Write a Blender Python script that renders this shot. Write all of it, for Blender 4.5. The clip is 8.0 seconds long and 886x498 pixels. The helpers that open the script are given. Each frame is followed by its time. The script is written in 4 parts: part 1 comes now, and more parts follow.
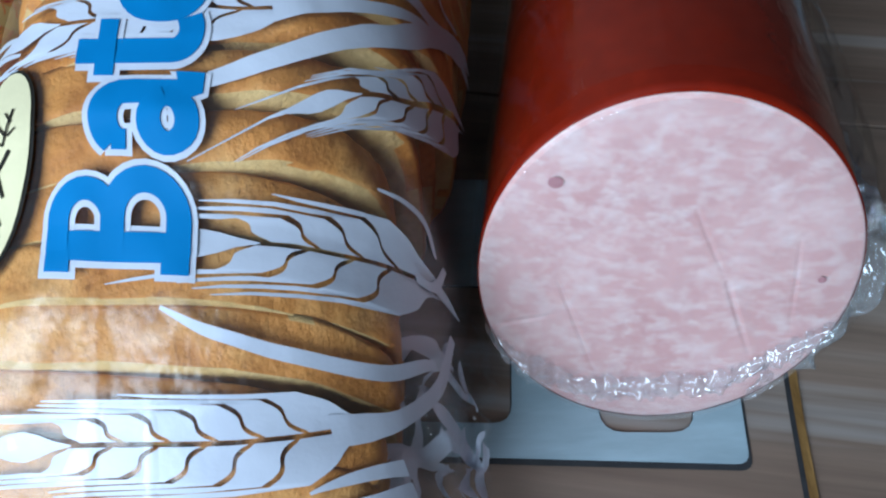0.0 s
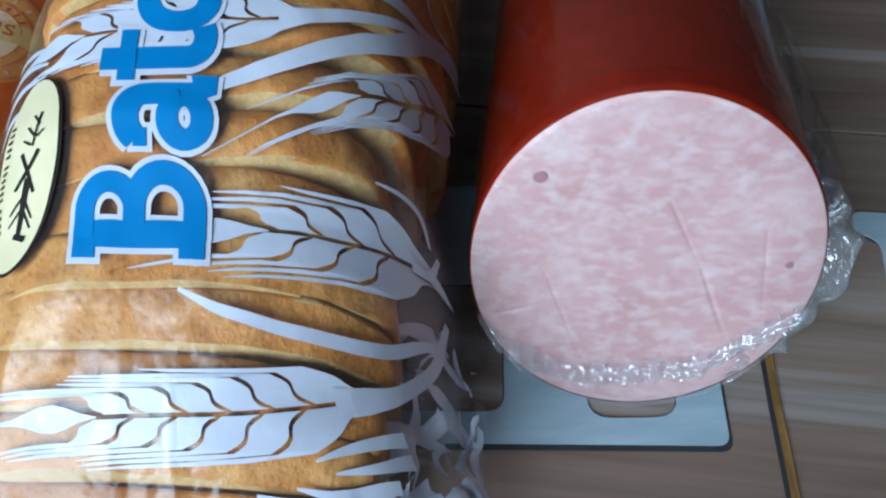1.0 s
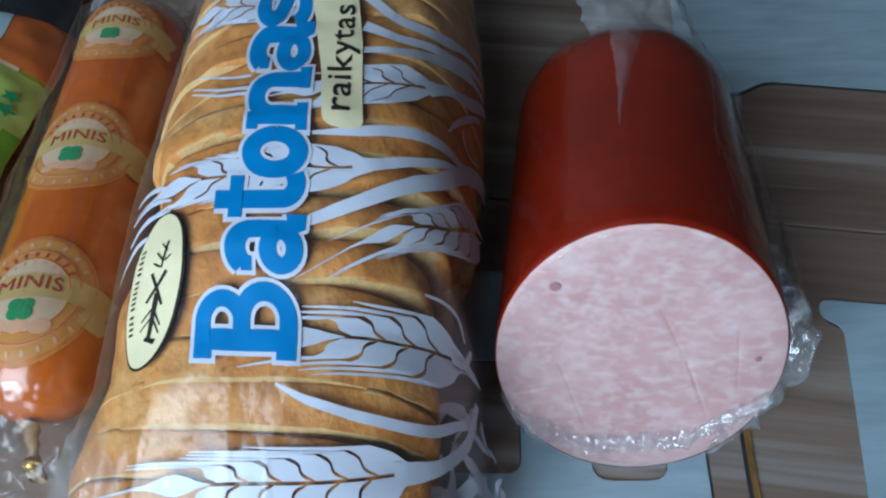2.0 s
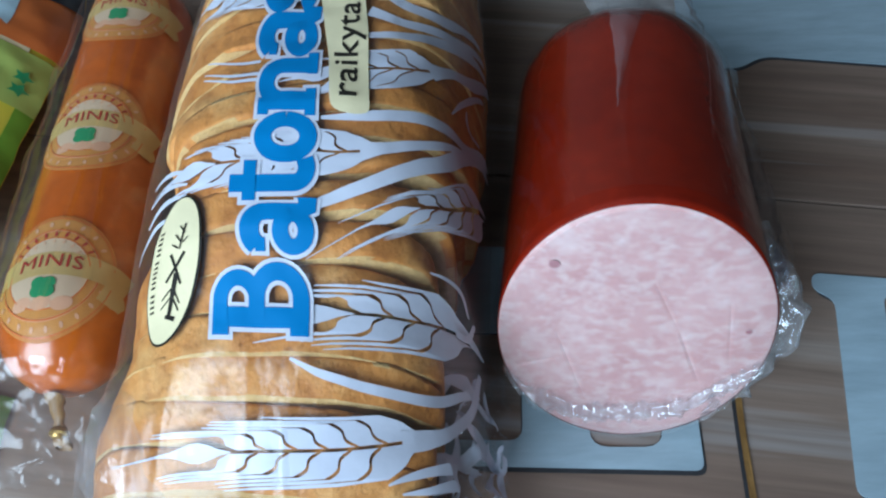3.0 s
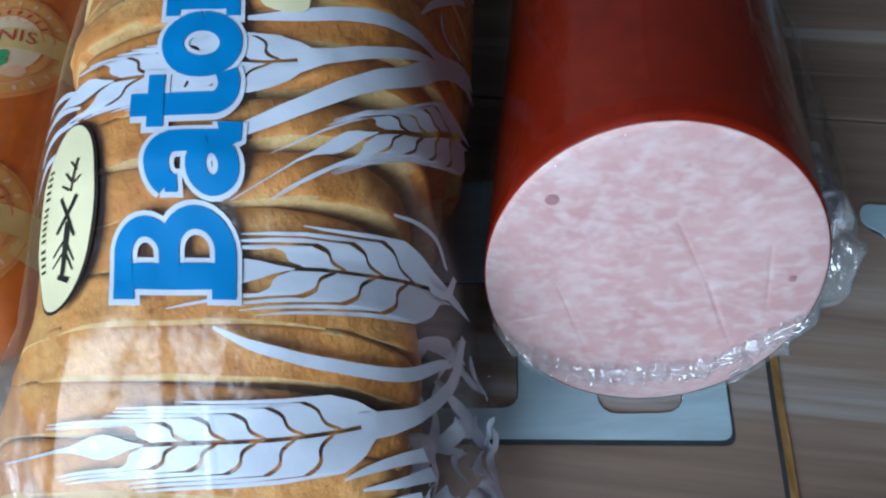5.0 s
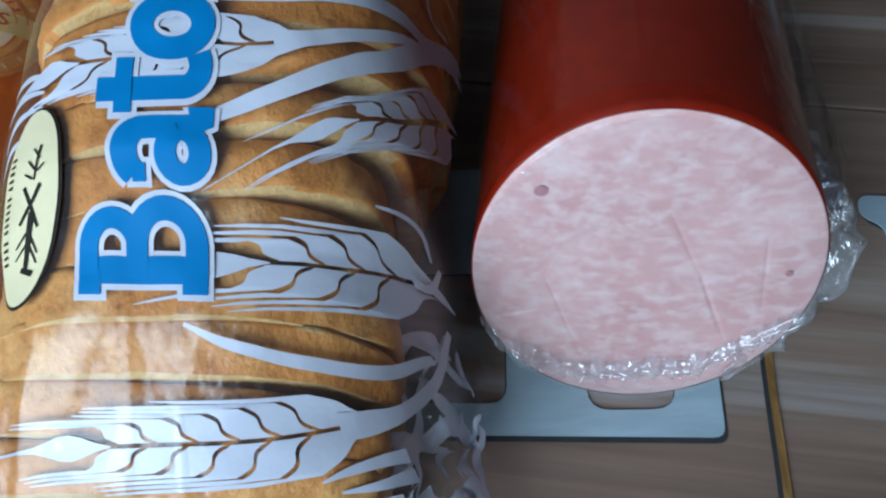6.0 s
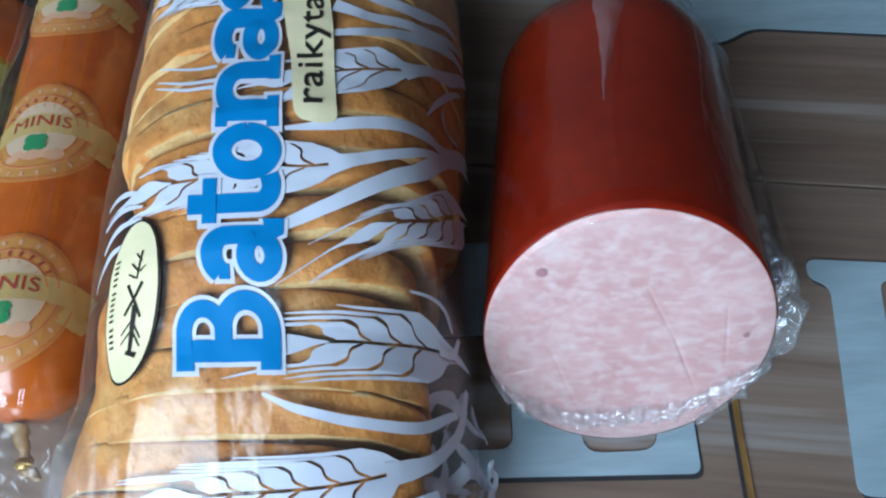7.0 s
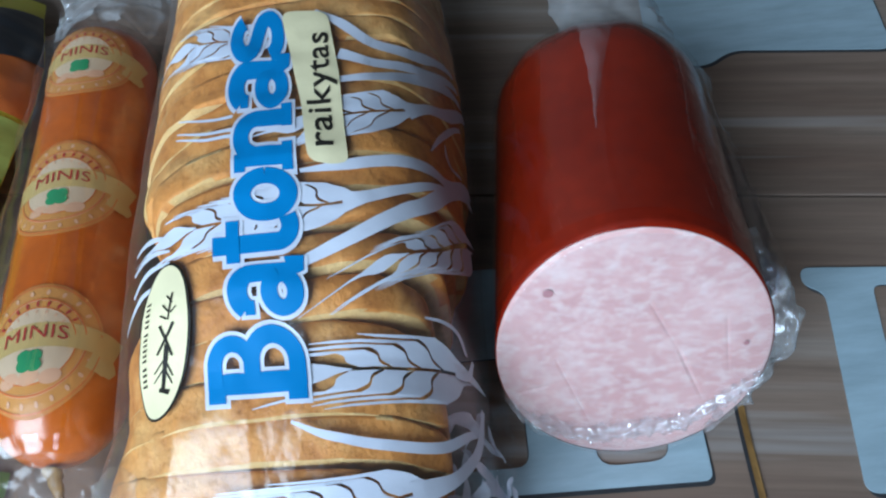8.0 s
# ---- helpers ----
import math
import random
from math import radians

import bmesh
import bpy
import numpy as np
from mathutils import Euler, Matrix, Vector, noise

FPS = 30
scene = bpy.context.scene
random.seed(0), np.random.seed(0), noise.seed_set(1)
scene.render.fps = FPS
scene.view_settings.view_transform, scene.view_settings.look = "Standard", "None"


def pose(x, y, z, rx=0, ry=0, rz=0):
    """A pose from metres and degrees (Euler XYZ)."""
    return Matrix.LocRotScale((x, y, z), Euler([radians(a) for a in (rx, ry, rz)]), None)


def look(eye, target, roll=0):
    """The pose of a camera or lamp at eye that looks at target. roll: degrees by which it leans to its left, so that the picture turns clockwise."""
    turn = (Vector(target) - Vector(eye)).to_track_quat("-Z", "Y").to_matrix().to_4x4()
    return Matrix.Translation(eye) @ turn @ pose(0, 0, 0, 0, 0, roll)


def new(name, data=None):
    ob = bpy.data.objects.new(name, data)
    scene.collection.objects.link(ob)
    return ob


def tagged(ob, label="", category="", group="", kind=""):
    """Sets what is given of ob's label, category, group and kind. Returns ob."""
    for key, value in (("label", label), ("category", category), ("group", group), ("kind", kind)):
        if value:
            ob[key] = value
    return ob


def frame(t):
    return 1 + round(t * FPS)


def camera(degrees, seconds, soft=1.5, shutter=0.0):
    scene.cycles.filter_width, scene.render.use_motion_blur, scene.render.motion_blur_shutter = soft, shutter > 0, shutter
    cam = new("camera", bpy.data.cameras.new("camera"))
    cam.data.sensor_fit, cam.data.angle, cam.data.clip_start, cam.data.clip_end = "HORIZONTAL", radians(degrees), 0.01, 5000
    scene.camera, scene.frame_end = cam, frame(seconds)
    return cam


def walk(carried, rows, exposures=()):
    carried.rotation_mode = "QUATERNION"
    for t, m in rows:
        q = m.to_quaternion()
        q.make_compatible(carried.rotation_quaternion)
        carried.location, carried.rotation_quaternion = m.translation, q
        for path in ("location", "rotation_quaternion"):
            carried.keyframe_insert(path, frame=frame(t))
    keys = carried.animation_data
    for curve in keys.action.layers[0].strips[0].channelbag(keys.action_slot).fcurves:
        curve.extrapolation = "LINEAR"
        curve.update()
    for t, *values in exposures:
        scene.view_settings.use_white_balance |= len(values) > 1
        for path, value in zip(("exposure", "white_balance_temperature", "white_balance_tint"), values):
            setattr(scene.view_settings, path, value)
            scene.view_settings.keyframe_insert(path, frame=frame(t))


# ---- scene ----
cam = camera(63.0, 8.0, soft=2.2)
PATH = [
    (0, (-0.045, -0.076, 0.172), (-0.046, 1.011, -1.507), -2.3),
    (0.5, (-0.044, -0.089, 0.172), (-0.022, 1.081, -1.45), -1.9),
    (1, (-0.045, -0.088, 0.177), (-0.03, 1.059, -1.462), -2.4),
    (1.5, (-0.049, -0.093, 0.199), (-0.047, 1.12, -1.392), -2.6),
    (1.7, (-0.051, -0.095, 0.207), (-0.041, 1.133, -1.371), -2.1),
    (2.8, (-0.054, -0.096, 0.224), (-0.037, 1.071, -1.4), -1.3),
    (3, (-0.053, -0.098, 0.224), (-0.05, 1.054, -1.412), -2.4),
    (3.5, (-0.057, -0.102, 0.222), (-0.062, 1.032, -1.425), -1.9),
    (4, (-0.052, -0.1, 0.23), (-0.051, 1.079, -1.385), -2.5),
    (4.5, (-0.052, -0.092, 0.225), (-0.067, 1.083, -1.394), -3.8),
    (4.7, (-0.049, -0.084, 0.205), (-0.083, 1.021, -1.461), -5.2),
    (5.8, (-0.04, -0.073, 0.185), (-0.08, 0.873, -1.577), -5.6),
    (6, (-0.042, -0.073, 0.188), (-0.067, 0.9, -1.559), -4.7),
    (6.5, (-0.047, -0.077, 0.204), (-0.051, 0.958, -1.507), -4.4),
    (7, (-0.051, -0.081, 0.221), (-0.011, 0.985, -1.471), -2.8),
    (7.5, (-0.053, -0.084, 0.225), (-0.019, 1.026, -1.438), -4.9),
    (8, (-0.054, -0.087, 0.229), (-0.003, 1.051, -1.415), -5.6),
]
EXPOSURES = [(0, -0.10), (1, -0.12), (1.5, -0.42), (1.7, -0.40), (2.8, -0.08), (3.5, -0.10), (4, -0.18), (4.5, -0.12), (4.7, -0.15), (5.8, -0.27), (6.5, -0.22), (7, 0.0), (8, 0.04)]
walk(cam, [(t, look(eye, target, roll)) for t, eye, target, roll in PATH], EXPOSURES)

# ---- light ----
world = bpy.data.worlds.new("sky")
scene.world = world
world.use_nodes = True
wn = world.node_tree
sky = wn.nodes.new("ShaderNodeTexSky")
sky.sky_type = "NISHITA"
sky.sun_disc = False
sky.sun_elevation, sky.sun_rotation = radians(35), radians(200)
wn.nodes["Background"].inputs["Strength"].default_value = 0.1
wn.links.new(sky.outputs[0], wn.nodes["Background"].inputs["Color"])


def window_lamp(name, size_x, size_y, watts, colour, m):
    """Daylight that enters through a window's opening."""
    lamp = bpy.data.lights.new(name, "AREA")
    lamp.shape, lamp.size, lamp.size_y, lamp.energy, lamp.color = "RECTANGLE", size_x, size_y, watts, colour
    ob = new(name, lamp)
    ob.matrix_world = m
    return ob


WIN_X0, WIN_X1, WIN_Z0, WIN_Z1, WALL_Y = -1.31, -0.20, 0.14, 1.16, -0.66
window_lamp("window_daylight", WIN_X1 - WIN_X0 - 0.1, WIN_Z1 - WIN_Z0 - 0.1, 44.0, (0.60, 0.80, 1.0),
            look(((WIN_X0 + WIN_X1) / 2, WALL_Y - 0.06, (WIN_Z0 + WIN_Z1) / 2), ((WIN_X0 + WIN_X1) / 2, 1.0, (WIN_Z0 + WIN_Z1) / 2)))


# ---- materials ----
def blank(name):
    m = bpy.data.materials.new(name)
    m.use_nodes = True
    return m, m.node_tree.nodes, m.node_tree.links, m.node_tree.nodes["Principled BSDF"]


def link_noise(nodes, links, coords, scale, detail=6.0, rough=0.6, stretch=(1, 1, 1), turn=0.0):
    mp = nodes.new("ShaderNodeMapping")
    mp.inputs["Scale"].default_value = stretch
    mp.inputs["Rotation"].default_value = (0, 0, radians(turn))
    links.new(coords, mp.inputs["Vector"])
    nz = nodes.new("ShaderNodeTexNoise")
    nz.inputs["Scale"].default_value = scale
    nz.inputs["Detail"].default_value = detail
    nz.inputs["Roughness"].default_value = rough
    links.new(mp.outputs[0], nz.inputs["Vector"])
    return nz


def ramp(nodes, links, value, stops):
    r = nodes.new("ShaderNodeValToRGB")
    el = r.color_ramp.elements
    el[0].position, el[0].color = stops[0][0], (*stops[0][1], 1)
    el[1].position, el[1].color = stops[-1][0], (*stops[-1][1], 1)
    for p, c in stops[1:-1]:
        e = el.new(p)
        e.color = (*c, 1)
    links.new(value, r.inputs[0])
    return r


def blend(nodes, links, kind, fac, a, b):
    mx = nodes.new("ShaderNodeMix")
    mx.data_type, mx.blend_type = "RGBA", kind
    for sock, v in ((mx.inputs[0], fac), (mx.inputs[6], a), (mx.inputs[7], b)):
        if isinstance(v, (float, int)):
            sock.default_value = v
        elif isinstance(v, tuple):
            sock.default_value = (*v, 1)
        else:
            links.new(v, sock)
    return mx.outputs[2]


def put_bump(nodes, links, shader, height, strength, distance):
    b = nodes.new("ShaderNodeBump")
    b.inputs["Strength"].default_value = strength
    b.inputs["Distance"].default_value = distance
    links.new(height, b.inputs["Height"])
    links.new(b.outputs[0], shader.inputs["Normal"])


def surface(name, dark, light, scale, roughness=0.6, bump=0.3, bump_size=0.0006, fine=4.0, coat=0.0, stretch=(1, 1, 1), low=0.3, high=0.7, sub=0.0, turn=0.0):
    """Two tones mixed by a coarse noise, with a fine one for grain, relief and sheen."""
    m, nodes, links, sh = blank(name)
    co = nodes.new("ShaderNodeTexCoord").outputs["Object"]
    big = link_noise(nodes, links, co, scale, stretch=stretch, turn=turn)
    small = link_noise(nodes, links, co, scale * fine, 8.0, 0.65, stretch=stretch, turn=turn)
    base = ramp(nodes, links, big.outputs[0], [(low, dark), (high, light)]).outputs[0]
    grain = ramp(nodes, links, small.outputs[0], [(0.3, (0.72, 0.72, 0.72)), (0.7, (1, 1, 1))]).outputs[0]
    links.new(blend(nodes, links, "MULTIPLY", 0.8, base, grain), sh.inputs["Base Color"])
    sh.inputs["Roughness"].default_value = roughness
    sh.inputs["Coat Weight"].default_value = coat
    sh.inputs["Coat Roughness"].default_value = 0.12
    if sub:
        sh.inputs["Subsurface Weight"].default_value = sub
        sh.inputs["Subsurface Radius"].default_value = (0.006, 0.003, 0.002)
        sh.inputs["Subsurface Scale"].default_value = 0.5
    put_bump(nodes, links, sh, small.outputs[0], bump, bump_size)
    return m


def clear_film(name, tint, haze, bump, scale, milk=0.0, gloss=0.06):
    """Thin clear plastic: see-through, with gloss by Fresnel and crinkles."""
    m, nodes, links, sh = blank(name)
    nodes.remove(sh)
    out = nodes["Material Output"]
    co = nodes.new("ShaderNodeTexCoord").outputs["Object"]
    wr = link_noise(nodes, links, co, scale, 4.0, 0.55, stretch=(1.0, 0.45, 1.0))
    fine = link_noise(nodes, links, co, scale * 5, 3.0, 0.5)
    add = nodes.new("ShaderNodeMath")
    add.operation = "MULTIPLY_ADD"
    add.inputs[1].default_value = 0.07
    links.new(fine.outputs[0], add.inputs[0])
    links.new(wr.outputs[0], add.inputs[2])
    b = nodes.new("ShaderNodeBump")
    b.inputs["Strength"].default_value = bump
    b.inputs["Distance"].default_value = 0.004
    links.new(add.outputs[0], b.inputs["Height"])
    see = nodes.new("ShaderNodeBsdfTransparent")
    see.inputs[0].default_value = (*tint, 1)
    gl = nodes.new("ShaderNodeBsdfGlossy")
    gl.inputs["Roughness"].default_value = haze
    gl.inputs["Color"].default_value = (1, 1, 1, 1)
    links.new(b.outputs[0], gl.inputs["Normal"])
    lw = nodes.new("ShaderNodeLayerWeight")
    lw.inputs["Blend"].default_value = 0.5
    links.new(b.outputs[0], lw.inputs["Normal"])
    pw = nodes.new("ShaderNodeMath")
    pw.operation = "POWER"
    pw.inputs[1].default_value = 4.0
    links.new(lw.outputs["Facing"], pw.inputs[0])
    fr = nodes.new("ShaderNodeMath")
    fr.operation = "MULTIPLY_ADD"
    fr.inputs[1].default_value, fr.inputs[2].default_value = 0.28, gloss
    links.new(pw.outputs[0], fr.inputs[0])
    mx = nodes.new("ShaderNodeMixShader")
    links.new(fr.outputs[0], mx.inputs[0])
    links.new(see.outputs[0], mx.inputs[1])
    links.new(gl.outputs[0], mx.inputs[2])
    last = mx
    if milk:
        df = nodes.new("ShaderNodeBsdfDiffuse")
        df.inputs[0].default_value = (0.8, 0.84, 0.88, 1)
        mk = nodes.new("ShaderNodeMixShader")
        mk.inputs[0].default_value = milk
        links.new(mx.outputs[0], mk.inputs[1])
        links.new(df.outputs[0], mk.inputs[2])
        last = mk
    links.new(last.outputs[0], out.inputs["Surface"])
    return m


def ink(name, colour, roughness=0.32, wear=0.12, relief=0.25, shine=0.5):
    m, nodes, links, sh = blank(name)
    co = nodes.new("ShaderNodeTexCoord").outputs["Object"]
    nz = link_noise(nodes, links, co, 45.0)
    r = ramp(nodes, links, nz.outputs[0], [(0.25, tuple(c * (1 - wear) for c in colour)), (0.75, colour)])
    links.new(r.outputs[0], sh.inputs["Base Color"])
    sh.inputs["Roughness"].default_value = roughness
    sh.inputs["Specular IOR Level"].default_value = shine
    put_bump(nodes, links, sh, nz.outputs[0], relief, 0.002)
    return m


def wood_print(name):
    """Matt laminate with a printed grey-brown timber grain and pale streaks along it."""
    m, nodes, links, sh = blank(name)
    co = nodes.new("ShaderNodeTexCoord").outputs["Object"]
    info = nodes.new("ShaderNodeObjectInfo").outputs["Random"]
    off = nodes.new("ShaderNodeVectorMath")
    off.operation = "ADD"
    mul = nodes.new("ShaderNodeMath")
    mul.operation = "MULTIPLY"
    mul.inputs[1].default_value = 7.0
    links.new(info, mul.inputs[0])
    links.new(co, off.inputs[0])
    links.new(mul.outputs[0], off.inputs[1])
    v = off.outputs[0]
    broad = link_noise(nodes, links, v, 12.0, 5.0, 0.6, stretch=(0.25, 2.2, 1))
    grain = link_noise(nodes, links, v, 40.0, 8.0, 0.7, stretch=(0.12, 4.0, 1))
    streak = link_noise(nodes, links, v, 16.0, 4.0, 0.5, stretch=(0.16, 4.5, 1))
    base = ramp(nodes, links, broad.outputs[0], [(0.3, (0.160, 0.100, 0.074)), (0.55, (0.26, 0.185, 0.145)), (0.75, (0.37, 0.31, 0.27))]).outputs[0]
    g = ramp(nodes, links, grain.outputs[0], [(0.3, (0.62, 0.62, 0.62)), (0.65, (1.1, 1.1, 1.1))]).outputs[0]
    c = blend(nodes, links, "MULTIPLY", 0.85, base, g)
    s = ramp(nodes, links, streak.outputs[0], [(0.60, (0, 0, 0)), (0.74, (0.42, 0.42, 0.42))]).outputs[0]
    links.new(blend(nodes, links, "MIX", s, c, (0.58, 0.58, 0.58)), sh.inputs["Base Color"])
    sh.inputs["Roughness"].default_value = 0.5
    sh.inputs["Specular IOR Level"].default_value = 0.3
    put_bump(nodes, links, sh, grain.outputs[0], 0.25, 0.0004)
    return m


def meat(name):
    """Pale pink cooked sausage, mottled with white fat."""
    m, nodes, links, sh = blank(name)
    co = nodes.new("ShaderNodeTexCoord").outputs["Object"]
    big = link_noise(nodes, links, co, 45.0, 3.0, 0.55)
    smear = link_noise(nodes, links, co, 330.0, 5.0, 0.62, stretch=(0.62, 1, 1.0), turn=8)
    dots = link_noise(nodes, links, co, 420.0, 2.0, 0.5)
    base = ramp(nodes, links, big.outputs[0], [(0.3, (0.57, 0.295, 0.285)), (0.7, (0.68, 0.42, 0.405))]).outputs[0]
    fat = ramp(nodes, links, smear.outputs[0], [(0.44, (0, 0, 0)), (0.74, (0.75, 0.75, 0.75))]).outputs[0]
    c = blend(nodes, links, "MIX", fat, base, (0.76, 0.64, 0.63))
    red = ramp(nodes, links, dots.outputs[0], [(0.26, (0.10, 0.10, 0.10)), (0.40, (0, 0, 0))]).outputs[0]
    links.new(blend(nodes, links, "MIX", red, c, (0.52, 0.20, 0.20)), sh.inputs["Base Color"])
    sh.inputs["Roughness"].default_value = 0.45
    sh.inputs["Subsurface Weight"].default_value = 0.25
    sh.inputs["Subsurface Radius"].default_value = (0.004, 0.002, 0.0015)
    sh.inputs["Subsurface Scale"].default_value = 0.5
    put_bump(nodes, links, sh, smear.outputs[0], 0.15, 0.0006)
    return m


def crust(name):
    """Baked crust: brown and golden patches, pores and a fine crackle."""
    m, nodes, links, sh = blank(name)
    co = nodes.new("ShaderNodeTexCoord").outputs["Object"]
    big = link_noise(nodes, links, co, 26.0, 5.0, 0.62)
    mid = link_noise(nodes, links, co, 150.0, 6.0, 0.68, stretch=(1.0, 0.7, 1.0))
    fine = link_noise(nodes, links, co, 520.0, 4.0, 0.7)
    base = ramp(nodes, links, big.outputs[0], [(0.30, (0.45, 0.140, 0.020)), (0.50, (0.63, 0.255, 0.058)), (0.72, (0.82, 0.49, 0.185))]).outputs[0]
    g = ramp(nodes, links, mid.outputs[0], [(0.28, (0.68, 0.56, 0.44)), (0.50, (1, 1, 1)), (0.75, (1.12, 1.10, 1.08))]).outputs[0]
    c = blend(nodes, links, "MULTIPLY", 0.9, base, g)
    p = ramp(nodes, links, fine.outputs[0], [(0.30, (0.6, 0.5, 0.4)), (0.45, (1, 1, 1))]).outputs[0]
    links.new(blend(nodes, links, "MULTIPLY", 0.7, c, p), sh.inputs["Base Color"])
    sh.inputs["Roughness"].default_value = 0.6
    sh.inputs["Specular IOR Level"].default_value = 0.3
    put_bump(nodes, links, sh, mid.outputs[0], 0.8, 0.0016)
    return m


# Unseen walls kept dark and ceiling grey to limit fill light.
MAT_WALL = surface("wall_paint", (0.060, 0.050, 0.042), (0.085, 0.072, 0.060), 6, 0.8, 0.15)
MAT_CEILING = surface("ceiling_paint", (0.20, 0.20, 0.20), (0.25, 0.25, 0.25), 6, 0.85, 0.1)
MAT_TRIM = surface("trim_paint", (0.7, 0.7, 0.68), (0.8, 0.8, 0.78), 9, 0.5, 0.1)
MAT_FLOOR = surface("floor_boards", (0.14, 0.09, 0.06), (0.24, 0.16, 0.11), 5, 0.55, stretch=(0.3, 3, 1))
MAT_WOOD = wood_print("printed_timber")
MAT_JOINT = surface("plank_joint", (0.012, 0.010, 0.009), (0.03, 0.025, 0.02), 60, 0.8)
MAT_GREY = surface("grey_print", (0.34, 0.46, 0.53), (0.40, 0.53, 0.60), 18, 0.5, 0.15, 0.0003, stretch=(0.4, 2, 1), turn=10)
# Near-black colour for the shadow lines drawn under letters and stripe.
MAT_PSHADE = surface("print_border", (0.02, 0.022, 0.025), (0.045, 0.045, 0.05), 50, 0.6)
MAT_TWINE = surface("brown_print", (0.16, 0.075, 0.02), (0.38, 0.21, 0.07), 150, 0.5, stretch=(2, 0.3, 1))
MAT_CRUST = crust("bread_crust")
MAT_CRUMB = surface("bread_crumb", (0.64, 0.36, 0.11), (0.80, 0.55, 0.25), 70, 0.9, 0.7, 0.0015, 6.0)
MAT_MEAT = meat("cooked_sausage")
MAT_CASING = surface("red_casing", (0.17, 0.008, 0.003), (0.29, 0.018, 0.005), 14, 0.22, 0.12, 0.0005, 14.0, 0.5)
MAT_SMOKED = surface("orange_casing", (0.44, 0.066, 0.002), (0.61, 0.125, 0.004), 16, 0.28, 0.06, 0.0004, 8.0, 0.6, sub=0.0)
MAT_FILM = clear_film("clear_film", (0.97, 0.972, 0.975), 0.27, 0.60, 46, 0.016, 0.040)
MAT_SLEEVE = clear_film("sleeve_film", (0.975, 0.975, 0.975), 0.13, 0.45, 40, 0.008, 0.055)
MAT_BUNCH = clear_film("bunched_film", (0.95, 0.955, 0.96), 0.20, 0.8, 60, 0.07, 0.060)
MAT_SIDE = clear_film("side_film", (0.86, 0.88, 0.93), 0.10, 0.9, 80, 0.02, 0.10)
MAT_CRINKLE = clear_film("crinkled_film", (0.94, 0.95, 0.96), 0.12, 0.9, 110, 0.11, 0.15)
MAT_LOOSE = clear_film("loose_film", (0.97, 0.975, 0.98), 0.12, 0.8, 100, 0.0, 0.045)
MAT_MILKY = clear_film("milky_film", (0.93, 0.95, 0.97), 0.14, 0.6, 60, 0.20, 0.10)
MAT_WRAP = clear_film("tight_film", (0.98, 0.98, 0.98), 0.10, 0.50, 60, 0.0, 0.055)
MAT_FACEFILM = clear_film("face_film", (0.98, 0.98, 0.985), 0.13, 0.25, 90, 0.06, 0.075)
MAT_BLUE = ink("blue_ink", (0.0, 0.185, 0.46), 0.45, 0.12, 0.02, 0.12)
MAT_WHITE = ink("white_ink", (0.57, 0.61, 0.71))
MAT_BANNER = ink("banner_ink", (0.54, 0.37, 0.14))
MAT_DISC = ink("label_disc", (0.62, 0.45, 0.30))
MAT_CREAM = ink("cream_ink", (0.74, 0.66, 0.42))
MAT_BLACK = ink("black_ink", (0.02, 0.018, 0.015))
MAT_RED = ink("red_ink", (0.42, 0.04, 0.03))
MAT_GREEN = ink("green_ink", (0.02, 0.26, 0.10))
MAT_PEACH = ink("peach_ink", (0.57, 0.21, 0.05))
MAT_LABEL = ink("label_ink", (0.58, 0.25, 0.065))
MAT_PINKINK = ink("pink_ink", (0.66, 0.36, 0.22))
MAT_POCKET = ink("pocket_pink", (0.44, 0.18, 0.20))
MAT_ORANGE = ink("orange_ink", (0.62, 0.16, 0.04))
MAT_YELLOW = ink("yellow_ink", (0.62, 0.56, 0.06))
MAT_SKYBLUE = ink("pale_blue_ink", (0.42, 0.60, 0.68))
MAT_LIME = ink("lime_ink", (0.36, 0.48, 0.12))
MAT_LEAF = ink("leaf_green_ink", (0.12, 0.30, 0.03))
MAT_DARKPACK = ink("dark_grey_ink", (0.03, 0.035, 0.045))
MAT_GOLD, _n, _l, _s = blank("gold_clip")
_s.inputs["Base Color"].default_value = (0.55, 0.36, 0.12, 1)
_s.inputs["Metallic"].default_value = 0.8
_s.inputs["Roughness"].default_value = 0.35


# ---- mesh helpers ----
def thing(name, label, category, group="", kind="", at=(0, 0, 0)):
    ob = new(name)
    ob.location = at
    ob.empty_display_size = 0.02
    return tagged(ob, label, category, group, kind)


def part(name, bm, material, parent, label="", smooth=True):
    me = bpy.data.meshes.new(name)
    for f in bm.faces:
        f.smooth = smooth
    bm.to_mesh(me)
    bm.free()
    for mt in (material if isinstance(material, (list, tuple)) else (material,)):
        me.materials.append(mt)
    ob = new(name, me)
    if parent is not None:
        ob.parent = parent
        base = parent
        shift = Vector((0, 0, 0))
        while base is not None:
            shift += base.location
            base = base.parent
        ob.matrix_parent_inverse = Matrix.Translation(-shift) if parent.type == "EMPTY" else Matrix.Identity(4)
    return tagged(ob, label)


def bm_box(x0, x1, y0, y1, z0, z1, bevel=0.0):
    bm = bmesh.new()
    bmesh.ops.create_cube(bm, size=1.0, matrix=Matrix.Translation(((x0 + x1) / 2, (y0 + y1) / 2, (z0 + z1) / 2)) @ Matrix.Diagonal((x1 - x0, y1 - y0, z1 - z0, 1)))
    if bevel:
        bmesh.ops.bevel(bm, geom=bm.edges[:], offset=bevel, segments=2, affect="EDGES", profile=0.6)
    return bm


